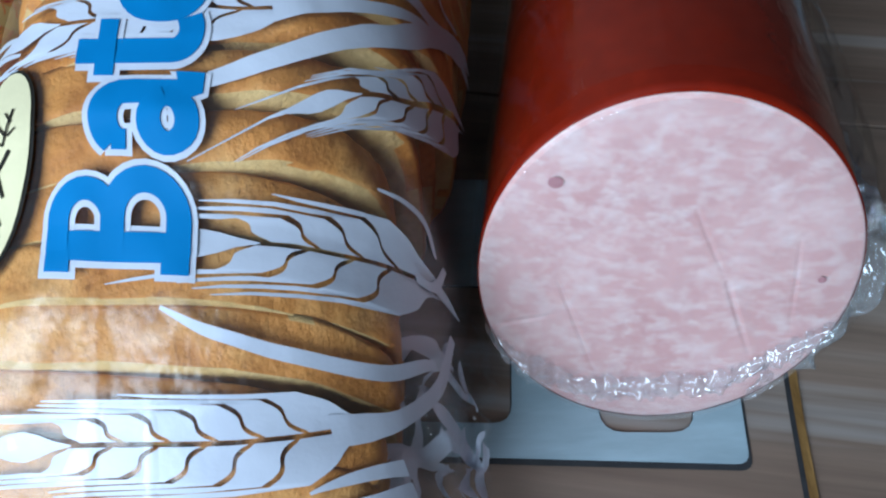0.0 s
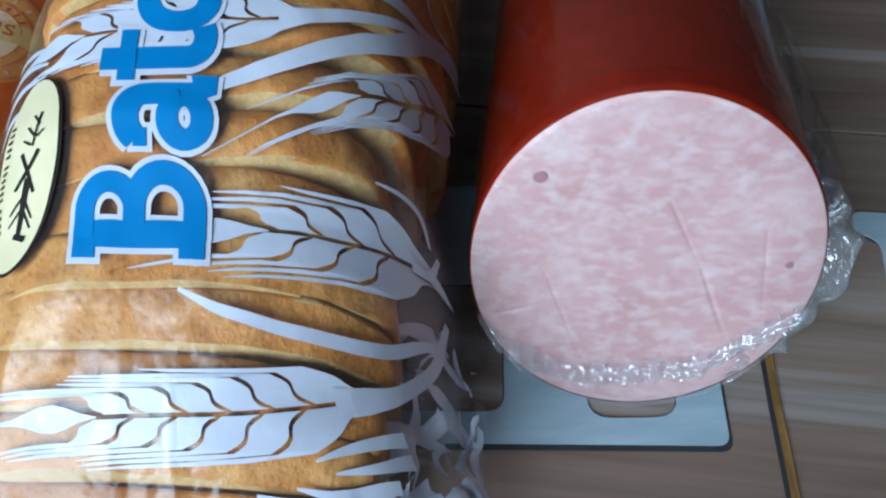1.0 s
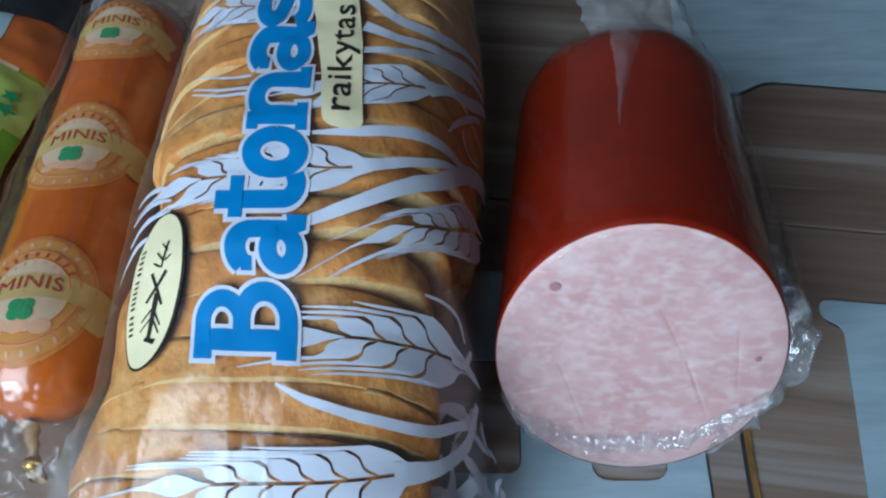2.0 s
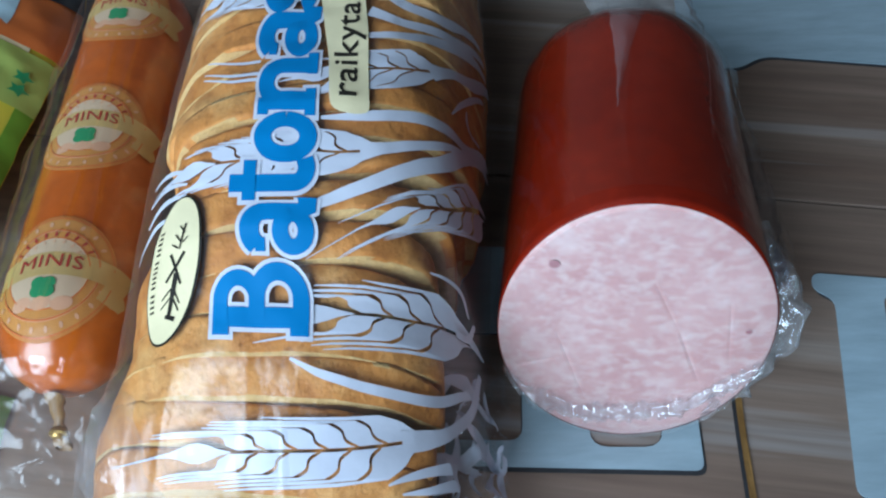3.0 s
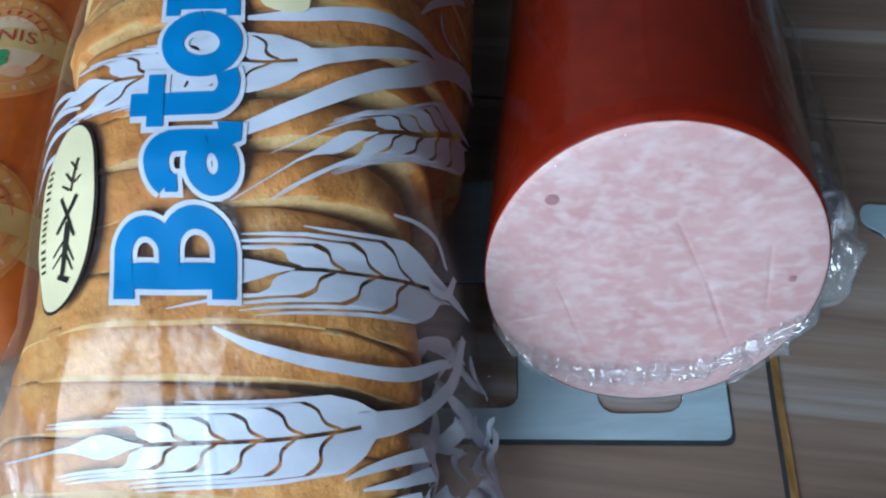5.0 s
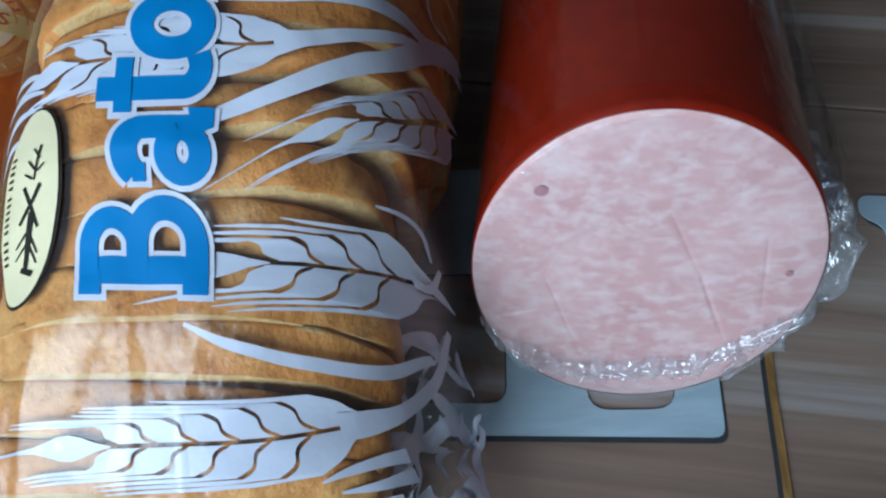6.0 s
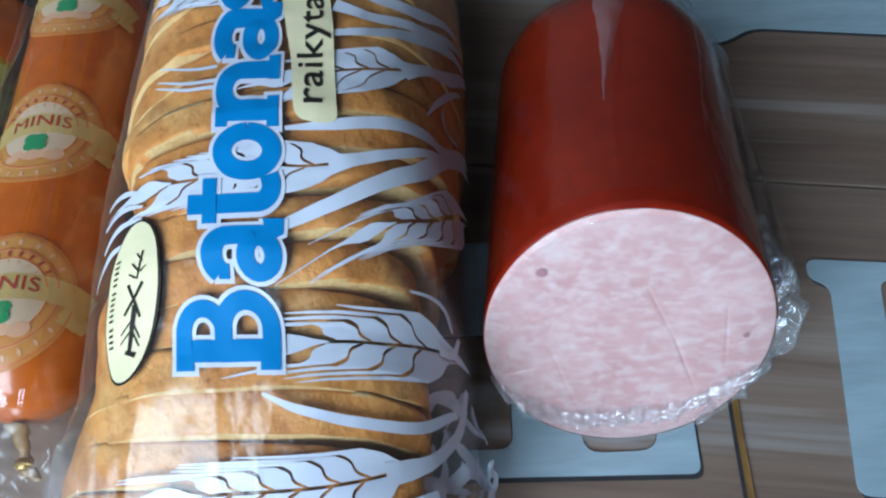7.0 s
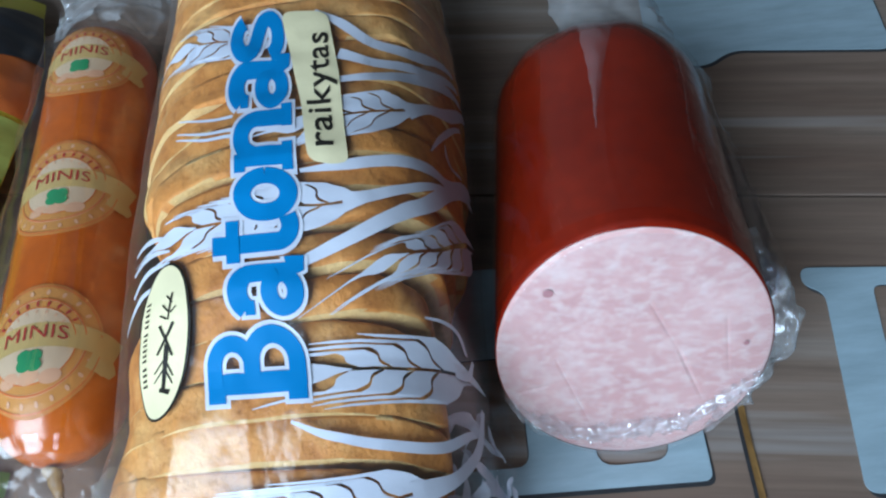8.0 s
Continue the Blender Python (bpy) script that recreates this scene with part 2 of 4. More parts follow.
def lattice(bm, rows, close=False):
    """Quads between rows of points."""
    vs = [[bm.verts.new(p) for p in row] for row in rows]
    for a, b in zip(vs, vs[1:]):
        n = len(a)
        for i in range(n if close else n - 1):
            j = (i + 1) % n
            try:
                bm.faces.new((a[i], a[j], b[j], b[i]))
            except ValueError:
                pass
    return vs


def smooth_line(pts, n=14):
    """A soft curve through a few points."""
    pts = [Vector(p) for p in pts]
    if len(pts) == 2:
        return [pts[0].lerp(pts[1], i / n) for i in range(n + 1)]
    ext = [2 * pts[0] - pts[1]] + pts + [2 * pts[-1] - pts[-2]]
    out = []
    per = max(3, n // (len(pts) - 1))
    for i in range(1, len(ext) - 2):
        a, b, c, d = ext[i - 1:i + 3]
        for k in range(per):
            t = k / per
            out.append(0.5 * ((2 * b) + (c - a) * t + (2 * a - 5 * b + 4 * c - d) * t * t + (3 * b - a - 3 * c + d) * t ** 3))
    out.append(pts[-1])
    return out


def ribbon(bm, line, widths, place, steps=2):
    """A flat band along a plan curve, laid on a surface by place(x, y)."""
    n = len(line)
    rows = []
    for i, p in enumerate(line):
        d = (line[min(i + 1, n - 1)] - line[max(i - 1, 0)])
        d = Vector((d.x, d.y)).normalized() if d.length > 1e-9 else Vector((1, 0))
        side = Vector((-d.y, d.x))
        t = i / max(n - 1, 1) * (len(widths) - 1)
        k = min(int(t), len(widths) - 2)
        w = widths[k] * (1 - (t - k)) + widths[k + 1] * (t - k)
        rows.append([place(p.x + side.x * w * s, p.y + side.y * w * s) for s in [(-0.5 + j / steps) for j in range(steps + 1)]])
    old = len(bm.faces)
    lattice(bm, rows)
    bm.faces.ensure_lookup_table()
    for f in bm.faces[old:]:
        f.normal_update()
        if f.normal.z < 0:
            f.normal_flip()


def disc_on(bm, cx_, cy_, rx, ry, place, turn=0.0, rings=5, seg=36, hole=0.0):
    rows = []
    for k in range(rings + 1):
        s = hole + (1 - hole) * k / rings
        row = []
        for i in range(seg):
            a = 2 * math.pi * i / seg
            x, y = rx * s * math.cos(a), ry * s * math.sin(a)
            row.append(place(cx_ + x * math.cos(turn) - y * math.sin(turn), cy_ + x * math.sin(turn) + y * math.cos(turn)))
        rows.append(row)
    lattice(bm, rows, close=True)
    if hole == 0:
        bmesh.ops.remove_doubles(bm, verts=bm.verts[:], dist=1e-6)


def outline_plate(points, z0, z1, bevel=0.0):
    """A flat plate from a plan outline."""
    bm = bmesh.new()
    f = bm.faces.new([bm.verts.new((x, y, z1)) for x, y in points])
    bmesh.ops.triangulate(bm, faces=[f])
    geo = bmesh.ops.extrude_face_region(bm, geom=bm.faces[:])
    for v in geo["geom"]:
        if isinstance(v, bmesh.types.BMVert):
            v.co.z = z0
    bmesh.ops.recalc_face_normals(bm, faces=bm.faces[:])
    return bm


def rounded(points, radius, seg=4):
    """A polygon with rounded corners."""
    out = []
    n = len(points)
    for i in range(n):
        p, a, b = Vector(points[i]), Vector(points[i - 1]), Vector(points[(i + 1) % n])
        r = min(radius, (a - p).length * 0.45, (b - p).length * 0.45)
        s, e = p + (a - p).normalized() * r, p + (b - p).normalized() * r
        for k in range(seg + 1):
            t = k / seg
            q = s * (1 - t) ** 2 + p * 2 * t * (1 - t) + e * t * t
            out.append((q.x, q.y))
    return out


def plate_with_holes(outer, holes, z0, z1):
    """A flat printed shape with openings, filled between its outlines."""
    bm = bmesh.new()
    edges = []
    for loop in [outer] + holes:
        vs = [bm.verts.new((x, y, z1)) for x, y in loop]
        edges += [bm.edges.new((vs[i], vs[(i + 1) % len(vs)])) for i in range(len(vs))]
    bmesh.ops.triangle_fill(bm, use_beauty=True, use_dissolve=False, edges=edges)
    geo = bmesh.ops.extrude_face_region(bm, geom=bm.faces[:])
    for v in geo["geom"]:
        if isinstance(v, bmesh.types.BMVert):
            v.co.z = z0
    bmesh.ops.recalc_face_normals(bm, faces=bm.faces[:])
    return bm


def crumple(x, y, z, size, amount):
    n1 = noise.noise(Vector((x, y, z)) * size)
    n2 = noise.noise(Vector((y + 5.1, z, x)) * size * 2.3)
    return amount * (n1 + 0.5 * n2)


# ---- the unseen room: added walls and ceiling that set fill and reflections ----
# North and east walls stand close so the table top reflects something dark.
RX0, RX1, RY1, ZF, ZC = -1.95, 1.15, 0.95, -0.75, 1.75
floor = part("floor", bm_box(RX0 - 0.15, RX1 + 0.15, WALL_Y - 0.15, RY1 + 0.15, ZF - 0.1, ZF), MAT_FLOOR, None, "brown wooden floor of the room", False)
ceiling = part("ceiling", bm_box(RX0 - 0.15, RX1 + 0.15, WALL_Y - 0.15, RY1 + 0.15, ZC, ZC + 0.1), MAT_CEILING, None, "unseen grey ceiling added to set the fill light", False)
wall_n = part("wall_north", bm_box(RX0 - 0.15, RX1 + 0.15, RY1, RY1 + 0.15, ZF, ZC), MAT_WALL, None, "unseen dark wall added to hold down bounce light", False)
wall_w = part("wall_west", bm_box(RX0 - 0.15, RX0, WALL_Y, RY1, ZF, ZC), MAT_WALL, None, "unseen dark wall added to hold down bounce light", False)
wall_e = part("wall_east", bm_box(RX1, RX1 + 0.15, WALL_Y, RY1, ZF, ZC), MAT_WALL, None, "unseen dark wall added to hold down bounce light", False)
bm = bm_box(RX0 - 0.15, WIN_X0, WALL_Y - 0.15, WALL_Y, ZF, ZC)
for box in ((WIN_X1, RX1 + 0.15, ZF, ZC), (WIN_X0, WIN_X1, ZF, WIN_Z0), (WIN_X0, WIN_X1, WIN_Z1, ZC)):
    bmesh.ops.create_cube(bm, size=1.0, matrix=Matrix.Translation(((box[0] + box[1]) / 2, WALL_Y - 0.075, (box[2] + box[3]) / 2)) @ Matrix.Diagonal((box[1] - box[0], 0.15, box[3] - box[2], 1)))
wall_s = part("wall_south", bm, MAT_WALL, None, "unseen dark wall with a window opening, added to shape the light", False)
for ob in (floor, ceiling, wall_n, wall_w, wall_e, wall_s):
    tagged(ob, category=ob.name.split("_")[0], kind="structure")
window_1 = thing("window_1", "white framed window letting in daylight", "window", kind="structure", at=(WIN_X0, WALL_Y, WIN_Z0))
for x0, x1, z0, z1 in ((WIN_X0, WIN_X0 + 0.05, WIN_Z0, WIN_Z1), (WIN_X1 - 0.05, WIN_X1, WIN_Z0, WIN_Z1),
                       (WIN_X0 + 0.05, WIN_X1 - 0.05, WIN_Z0, WIN_Z0 + 0.05), (WIN_X0 + 0.05, WIN_X1 - 0.05, WIN_Z1 - 0.05, WIN_Z1)):
    part("window_frame", bm_box(x0, x1, WALL_Y - 0.05, WALL_Y - 0.004, z0, z1, 0.004), MAT_TRIM, window_1, "", False)

# ---- the table: printed timber planks ----
TURN = radians(-9.8)
PLANK, GAP = 0.20, 0.0011
along, across = Vector((math.cos(TURN), math.sin(TURN))), Vector((-math.sin(TURN), math.cos(TURN)))
joint0 = Vector((0.076, 0.0772)).dot(across)
table = thing("table", "wood-look table top of grey-brown planks with printed letters", "table", kind="structure", at=(0, 0.1, ZF))
bm = bm_box(-0.62, 0.62, -0.50, 0.70, -0.022, -0.0045, 0.003)
bmesh.ops.transform(bm, matrix=pose(0, 0, 0, 0, 0, math.degrees(TURN)), verts=bm.verts[:])
part("base_board", bm, MAT_JOINT, table, "", False)
for sx in (-0.52, 0.52):
    for sy in (-0.36, 0.58):
        part("leg", bm_box(sx - 0.03, sx + 0.03, sy - 0.03, sy + 0.03, ZF, -0.022, 0.004), MAT_JOINT, table, "", False)
bm = bm_box(-0.62, 0.62, GAP / 2, PLANK - GAP / 2, -0.0045, 0.0, 0.0005)
me = bpy.data.meshes.new("plank")
bm.to_mesh(me)
bm.free()
me.materials.append(MAT_WOOD)
for k in range(-3, 3):
    ob = new("plank", me)
    ob.parent = table
    base = across * (joint0 + k * PLANK) + along * random.uniform(-0.01, 0.01)
    ob.matrix_parent_inverse = Matrix.Translation(-table.location)
    ob.matrix_basis = Matrix.Translation((base.x, base.y, 0)) @ pose(0, 0, 0, 0, 0, math.degrees(TURN))


def shifted(loop, dx, dy):
    return [(x + dx, y + dy) for x, y in loop]


def printed_letter(name, outer, holes, label):
    ob = thing(name, label, "printed letter", "grey letters printed on the table", "structure", (*outer[0], 0))
    # Shadow line: a dark copy of the outline, shifted towards the viewer.
    part("letter_shade", plate_with_holes(shifted(outer, 0.0006, -0.0015), [shifted(h, -0.0004, -0.0004) for h in holes], 0.0, 0.0003), MAT_PSHADE, ob, "dark shadow line drawn under the printed letter", False)
    part("letter_face", plate_with_holes(outer, holes, 0.00031, 0.0007), MAT_GREY, ob, "", False)


printed_letter("printed_letter", rounded([(-0.105, -0.020), (0.025, -0.0285), (0.034, 0.055), (-0.096, 0.063)], 0.003),
               [rounded([(-0.009, -0.0195), (0.014, -0.0205), (0.019, 0.018), (-0.006, 0.019)], 0.006),
                rounded([(-0.062, -0.0145), (-0.030, -0.0165), (-0.027, 0.022), (-0.059, 0.024)], 0.005)],
               "blue-grey block letter printed on the wood-look table")
printed_letter("printed_letter", rounded([(0.0685, -0.0385), (0.155, -0.054), (0.172, 0.028), (0.081, 0.0415), (0.079, 0.0345), (0.0855, 0.030)], 0.004),
               [rounded([(0.0965, 0.006), (0.118, 0.002), (0.124, 0.027), (0.103, 0.031)], 0.004),
                rounded([(0.088, -0.029), (0.111, -0.033), (0.117, -0.009), (0.093, -0.005)], 0.004)],
               "blue-grey block letter with two openings printed on the table")
printed_letter("printed_letter", rounded([(0.083, 0.151), (0.098, 0.1595), (0.168, 0.147), (0.185, 0.235), (0.075, 0.255), (0.060, 0.160)], 0.006), [],
               "blue-grey block letter printed near the plank joint")
stripe = thing("printed_stripe", "brown stripe with a dark edge printed on the table", "printed stripe", kind="structure", at=(0.036, -0.04, 0))
bm = bmesh.new()
ribbon(bm, smooth_line([(0.0335, -0.066), (0.037, -0.040), (0.0405, -0.012), (0.047, 0.03)]), [0.0030, 0.0030], lambda x, y: (x - 0.0007, y, 0.0004), 1)
part("stripe_shade", bm, MAT_PSHADE, stripe, "", False)
bm = bmesh.new()
ribbon(bm, smooth_line([(0.0335, -0.066), (0.037, -0.040), (0.0405, -0.012), (0.047, 0.03)]), [0.0021, 0.0021], lambda x, y: (x, y, 0.0008), 1)
part("stripe_face", bm, MAT_TWINE, stripe, "", False)

# ---- the sliced loaf ----
LOAF_Y = [-0.08, -0.06, -0.045, -0.034, -0.02, -0.01, 0.007, 0.02, 0.04, 0.1, 0.18, 0.22, 0.25]
LOAF_H = [0.02, 0.045, 0.060, 0.067, 0.0755, 0.0795, 0.088, 0.092, 0.096, 0.097, 0.092, 0.07, 0.02]


def bag_h(y):
    return float(np.interp(y, LOAF_Y, LOAF_H))


def bag_mid(y):
    return -0.098 + 0.06 * min(max(y, -0.05), 0.1)


def bag_left(y):
    return 0.046 + 0.05 * min(max(y, -0.04), 0.1) + 0.008 * min(max((-0.012 - y) / 0.016, 0.0), 1.0)


def bag_right(y):
    return 0.058 + 0.03 * min(max(y, 0.0), 0.1)


def bag_z(x, y):
    """Height of the bag over the table."""
    u = x - bag_mid(y)
    square = 2.6 if u < 0 else 2.6 + 1.7 * min(max((y + 0.008) / 0.035, 0.0), 1.0)
    u = abs(u) / (bag_left(y) if u < 0 else bag_right(y))
    if u >= 0.995:
        return 0.003
    z = bag_h(y) * (1 - u ** square) ** 0.42
    return max(z + crumple(x, y, 0.0, 70, 0.0007) * min(1.0, z / 0.02), 0.002)


def on_bag(lift):
    def place(x, y):
        y = min(max(y, -0.078), 0.235)
        m = bag_mid(y)
        x = min(max(x, m - 0.985 * bag_left(y)), m + 0.985 * bag_right(y))
        e = 0.0006
        nx, ny = (bag_z(x - e, y) - bag_z(x + e, y)) / (2 * e), (bag_z(x, y - e) - bag_z(x, y + e)) / (2 * e)
        nv = Vector((nx, ny, 1)).normalized()
        return (x + nv.x * lift, y + nv.y * lift, bag_z(x, y) + nv.z * lift)
    return place


def slice_mesh(name, width_l, width_r, height, thick, seed):
    """One slice of bread: crust round the rim, crumb on both faces, soft edges."""
    rows = []
    n = 96
    rng = random.Random(seed)
    ph = rng.uniform(0, 6)
    for v, s in ((-thick / 2, 0.93), (-thick / 2 + 0.0002, 0.982), (-thick / 2 + 0.0012, 1.0), (0, 1.003), (thick / 2 - 0.0012, 1.0), (thick / 2 - 0.0002, 0.982), (thick / 2, 0.93)):
        row = []
        for i in range(n):
            a = 2 * math.pi * i / n
            c, sn = math.cos(a), math.sin(a)
            w = width_r if c > 0 else width_l
            x = w * math.copysign(abs(c) ** 0.62, c)
            z = height * 0.60 + height * (0.40 if sn > 0 else 0.60) * math.copysign(abs(sn) ** (0.80 if sn > 0 else 0.45), sn)
            wob = 1 + 0.012 * math.sin(3 * a + ph) + 0.010 * noise.noise(Vector((c * 3 + seed, sn * 3, v * 90))) + 0.010 * noise.noise(Vector((c * 14 + seed, sn * 14, v * 260)))
            row.append((x * s * wob, v + 0.0008 * noise.noise(Vector((x * 40, z * 40, seed))), max(height * 0.5 + (z - height * 0.5) * s * wob, 0)))
        rows.append(row)
    bm = bmesh.new()
    vs = lattice(bm, rows, close=True)
    for f in bm.faces:
        f.material_index = 0
    for ring, flip in ((vs[0], True), (vs[-1], False)):
        mid = bm.verts.new((0, ring[0].co.y, height * 0.5))
        for i in range(n):
            f = bm.faces.new((ring[i], ring[(i + 1) % n], mid))
            f.material_index = 1
    for f in bm.faces:
        if f.material_index == 0:
            ys = [abs(v.co.y) for v in f.verts]
            mid = f.calc_center_median()
            worn = noise.noise(Vector((mid.x * 90, mid.z * 90, seed + (5 if mid.y > 0 else 0)))) > (-0.15 if seed % 3 == 1 else 0.12)
            if min(ys) > thick / 2 - (0.0008 if worn else 0.0002):
                f.material_index = 1
    bmesh.ops.recalc_face_normals(bm, faces=bm.faces[:])
    return bm


loaf = thing("sliced_loaf", "golden-brown sliced white loaf inside a clear printed bag", "bread", at=(-0.095, 0.08, 0.0015))
STEP = 0.0093
SLICE_SINK = {2: 0.0006, 3: 0.0008, 4: 0.0004, 5: 0.0012, 6: 0.0010, 7: 0.0002, 8: 0.0004, 9: 0.0010, 10: 0.0002, 11: 0.0014}
rng = random.Random(4)


def loaf_left(y):
    """Left edge of the slices: pinched where the near slices lean away from the rest."""
    return float(np.interp(y, (-0.06, -0.03, 0.000, 0.006, 0.012, 0.036, 0.046, 0.060, 0.10, 0.20), (-0.146, -0.1495, -0.1415, -0.138, -0.1255, -0.1245, -0.131, -0.1355, -0.135, -0.130)))


def loaf_right(y):
    return float(np.interp(y, (-0.05, 0.0, 0.010, 0.030, 0.060, 0.10), (-0.0565, -0.0548, -0.0500, -0.0425, -0.0380, -0.0345)))


def lean(y):
    return float(np.interp(y, (-0.03, -0.02, 0.0, 0.010, 0.030, 0.07), (-6.0, -3.5, 1.0, 8.0, 9.0, 4.0)))


for k in range(28):
    y = -0.05155 + k * STEP
    end = min(1.0, 0.95 + 0.025 * k, 0.80 + 0.10 * (27 - k))
    sink = SLICE_SINK.get(k, rng.choice((0.0002, 0.0006, 0.0012, 0.0018)))
    top = bag_h(y) - 0.002 - sink
    jut = rng.uniform(-0.0012, 0.0012)
    bm = slice_mesh("bread_slice", (bag_mid(y) - loaf_left(y)) * end + jut, (loaf_right(y) - bag_mid(y)) * end + jut, top, STEP * 1.0, k)
    bmesh.ops.transform(bm, matrix=pose(bag_mid(y), y, 0.002, rng.uniform(-0.7, 0.7), 0, lean(y) + rng.uniform(-1.5, 1.5)), verts=bm.verts[:])
    for v in bm.verts:
        v.co.z = max(0.002, min(v.co.z, bag_z(v.co.x, v.co.y) - 0.0010 - sink + 0.0012 * noise.noise(Vector((v.co.x * 120, v.co.y * 120, k)))))
    part("bread_slice", bm, (MAT_CRUST, MAT_CRUMB), loaf)

# ---- the printed bread bag ----
bag = thing("bread_bag", "clear plastic bread bag printed with white wheat ears and blue letters", "plastic bag", at=(-0.095, -0.06, 0))
RIDGES = ((-0.1165, -0.075, 0.000), (-0.1010, -0.070, -0.004), (-0.1290, -0.060, 0.030), (-0.0930, -0.075, -0.030), (-0.1245, 0.030, 0.150), (-0.1120, 0.060, 0.200), (-0.0620, 0.050, 0.210), (-0.0760, 0.100, 0.210))
rows = []
for i in range(161):
    y = -0.080 + i * 0.32 / 160
    row = []
    for k in range(141):
        s = -1 + 2 * k / 140
        u = math.sin(s * math.pi / 2)
        x = bag_mid(y) + u * (bag_left(y) if u < 0 else bag_right(y))
        z = bag_z(x, y) if abs(u) < 0.995 else 0.002
        side = crumple(x, y, z, 55, 0.0016) * max(0.0, 1 - z / 0.06)
        lift = 0.0002 * noise.noise(Vector((x * 260, y * 120, 1)))
        for rx, y0, y1 in RIDGES:
            lift += 0.0008 * math.exp(-((x - rx - 0.002 * math.sin(y * 70 + rx * 900)) / 0.0011) ** 2) * max(0.0, math.sin(math.pi * min(max((y - y0) / (y1 - y0), 0), 1)))
        slack = 0.0075 * max(0.0, 1 - z / 0.075) ** 0.7 * (1 + 0.4 * noise.noise(Vector((y * 30, 0, 7)))) if u < 0 else 0.0
        row.append((x + side - slack, y + 0.3 * side, z + lift))
    rows.append(row)
bm = bmesh.new()
lattice(bm, rows)
part("film", bm, MAT_FILM, bag)
# loose crinkled film beside the loaf
def loose(t, q):
    """t along the loaf from its near end, q outwards from its flank."""
    y = -0.075 + 0.080 * t
    x = -0.066 + (0.034 - 0.004 * t) * q + 0.002 * math.sin(9 * t)
    z = 0.052 * (1 - q) ** 0.9 * (0.6 + 0.4 * t) + 0.010 + crumple(x * 1.4, y, 0.3, 110, 0.0070) * (0.3 + q)
    return Vector((x + crumple(y, x, 0.9, 90, 0.0035), y + crumple(x, y, 1.7, 90, 0.0035), max(z, 0.0015)))


bm = bmesh.new()
lattice(bm, [[loose(i / 60, k / 34) for k in range(35)] for i in range(61)])
part("loose_film", bm, MAT_LOOSE, bag, "crinkled clear film")


def bag_corner(t, q):
    """Film bunched round the near corner: t round it, q from the foot upwards."""
    a = radians(160 + 115 * t)
    r = 0.047 - 0.030 * q * q + 0.003 * math.sin(5 * t + 3 * q)
    p = Vector((-0.107 + r * math.cos(a), -0.032 + r * math.sin(a), 0.004 + 0.064 * q ** 0.8))
    return Vector((p.x + crumple(p.y, p.x, p.z, 48, 0.0050), p.y + crumple(p.x, p.z, p.y, 48, 0.0050), max(p.z + crumple(p.z, p.y, p.x + 3.0, 60, 0.0036), 0.0015)))


bm = bmesh.new()
lattice(bm, [[bag_corner(i / 80, k / 50) for k in range(51)] for i in range(81)])
part("corner_film", bm, MAT_BUNCH, bag, "bunched film at the near corner")


def arc(cx_, cy_, rx, ry, a0, a1, n=14):
    return [(cx_ + rx * math.cos(radians(a0 + (a1 - a0) * i / n)), cy_ + ry * math.sin(radians(a0 + (a1 - a0) * i / n))) for i in range(n + 1)]


# Heavy slab letters as strokes: (points, width), in units of the capital height; each glyph has its width and height.
GLYPHS = {
    "B": (0.70, 1.0, [([(0.175, 0.02), (0.175, 0.98)], 0.20), ([(0.0, 0.100), (0.2, 0.100)], 0.19), ([(0.0, 0.915), (0.2, 0.915)], 0.17),
                      ([(0.14, 0.925), (0.30, 0.925)] + arc(0.33, 0.735, 0.215, 0.19, 90, -90) + [(0.14, 0.545)], 0.155),
                      ([(0.14, 0.545), (0.34, 0.545)] + arc(0.37, 0.315, 0.245, 0.23, 90, -90) + [(0.14, 0.085)], 0.17)]),
    "a": (0.66, 0.76, [([(0.105, 0.60), (0.105, 0.50)], 0.15), (arc(0.27, 0.50, 0.20, 0.165, 150, 20) + [(0.46, 0.45), (0.46, 0.17), (0.51, 0.075), (0.63, 0.075)], 0.20),
                       (arc(0.25, 0.215, 0.165, 0.13, 10, 370, 22), 0.165)]),
    "t": (0.50, 0.88, [([(0.22, 0.86), (0.22, 0.24)] + arc(0.37, 0.22, 0.15, 0.135, 180, 290) + [(0.47, 0.11)], 0.175), ([(0.05, 0.66), (0.45, 0.66)], 0.13)]),
    "o": (0.62, 0.72, [(arc(0.31, 0.36, 0.21, 0.255, 0, 360, 30), 0.195)]),
    "n": (0.74, 0.72, [([(0.17, 0.04), (0.17, 0.62)], 0.19), ([(0.03, 0.64), (0.2, 0.64)], 0.13), ([(0.02, 0.065), (0.30, 0.065)], 0.13),
                       (arc(0.37, 0.43, 0.195, 0.20, 165, 0) + [(0.565, 0.06)], 0.19), ([(0.46, 0.065), (0.72, 0.065)], 0.13)]),
    "s": (0.58, 0.74, [(arc(0.29, 0.515, 0.18, 0.135, 15, 250) + arc(0.29, 0.215, 0.20, 0.135, 70, -170), 0.175)]),
}


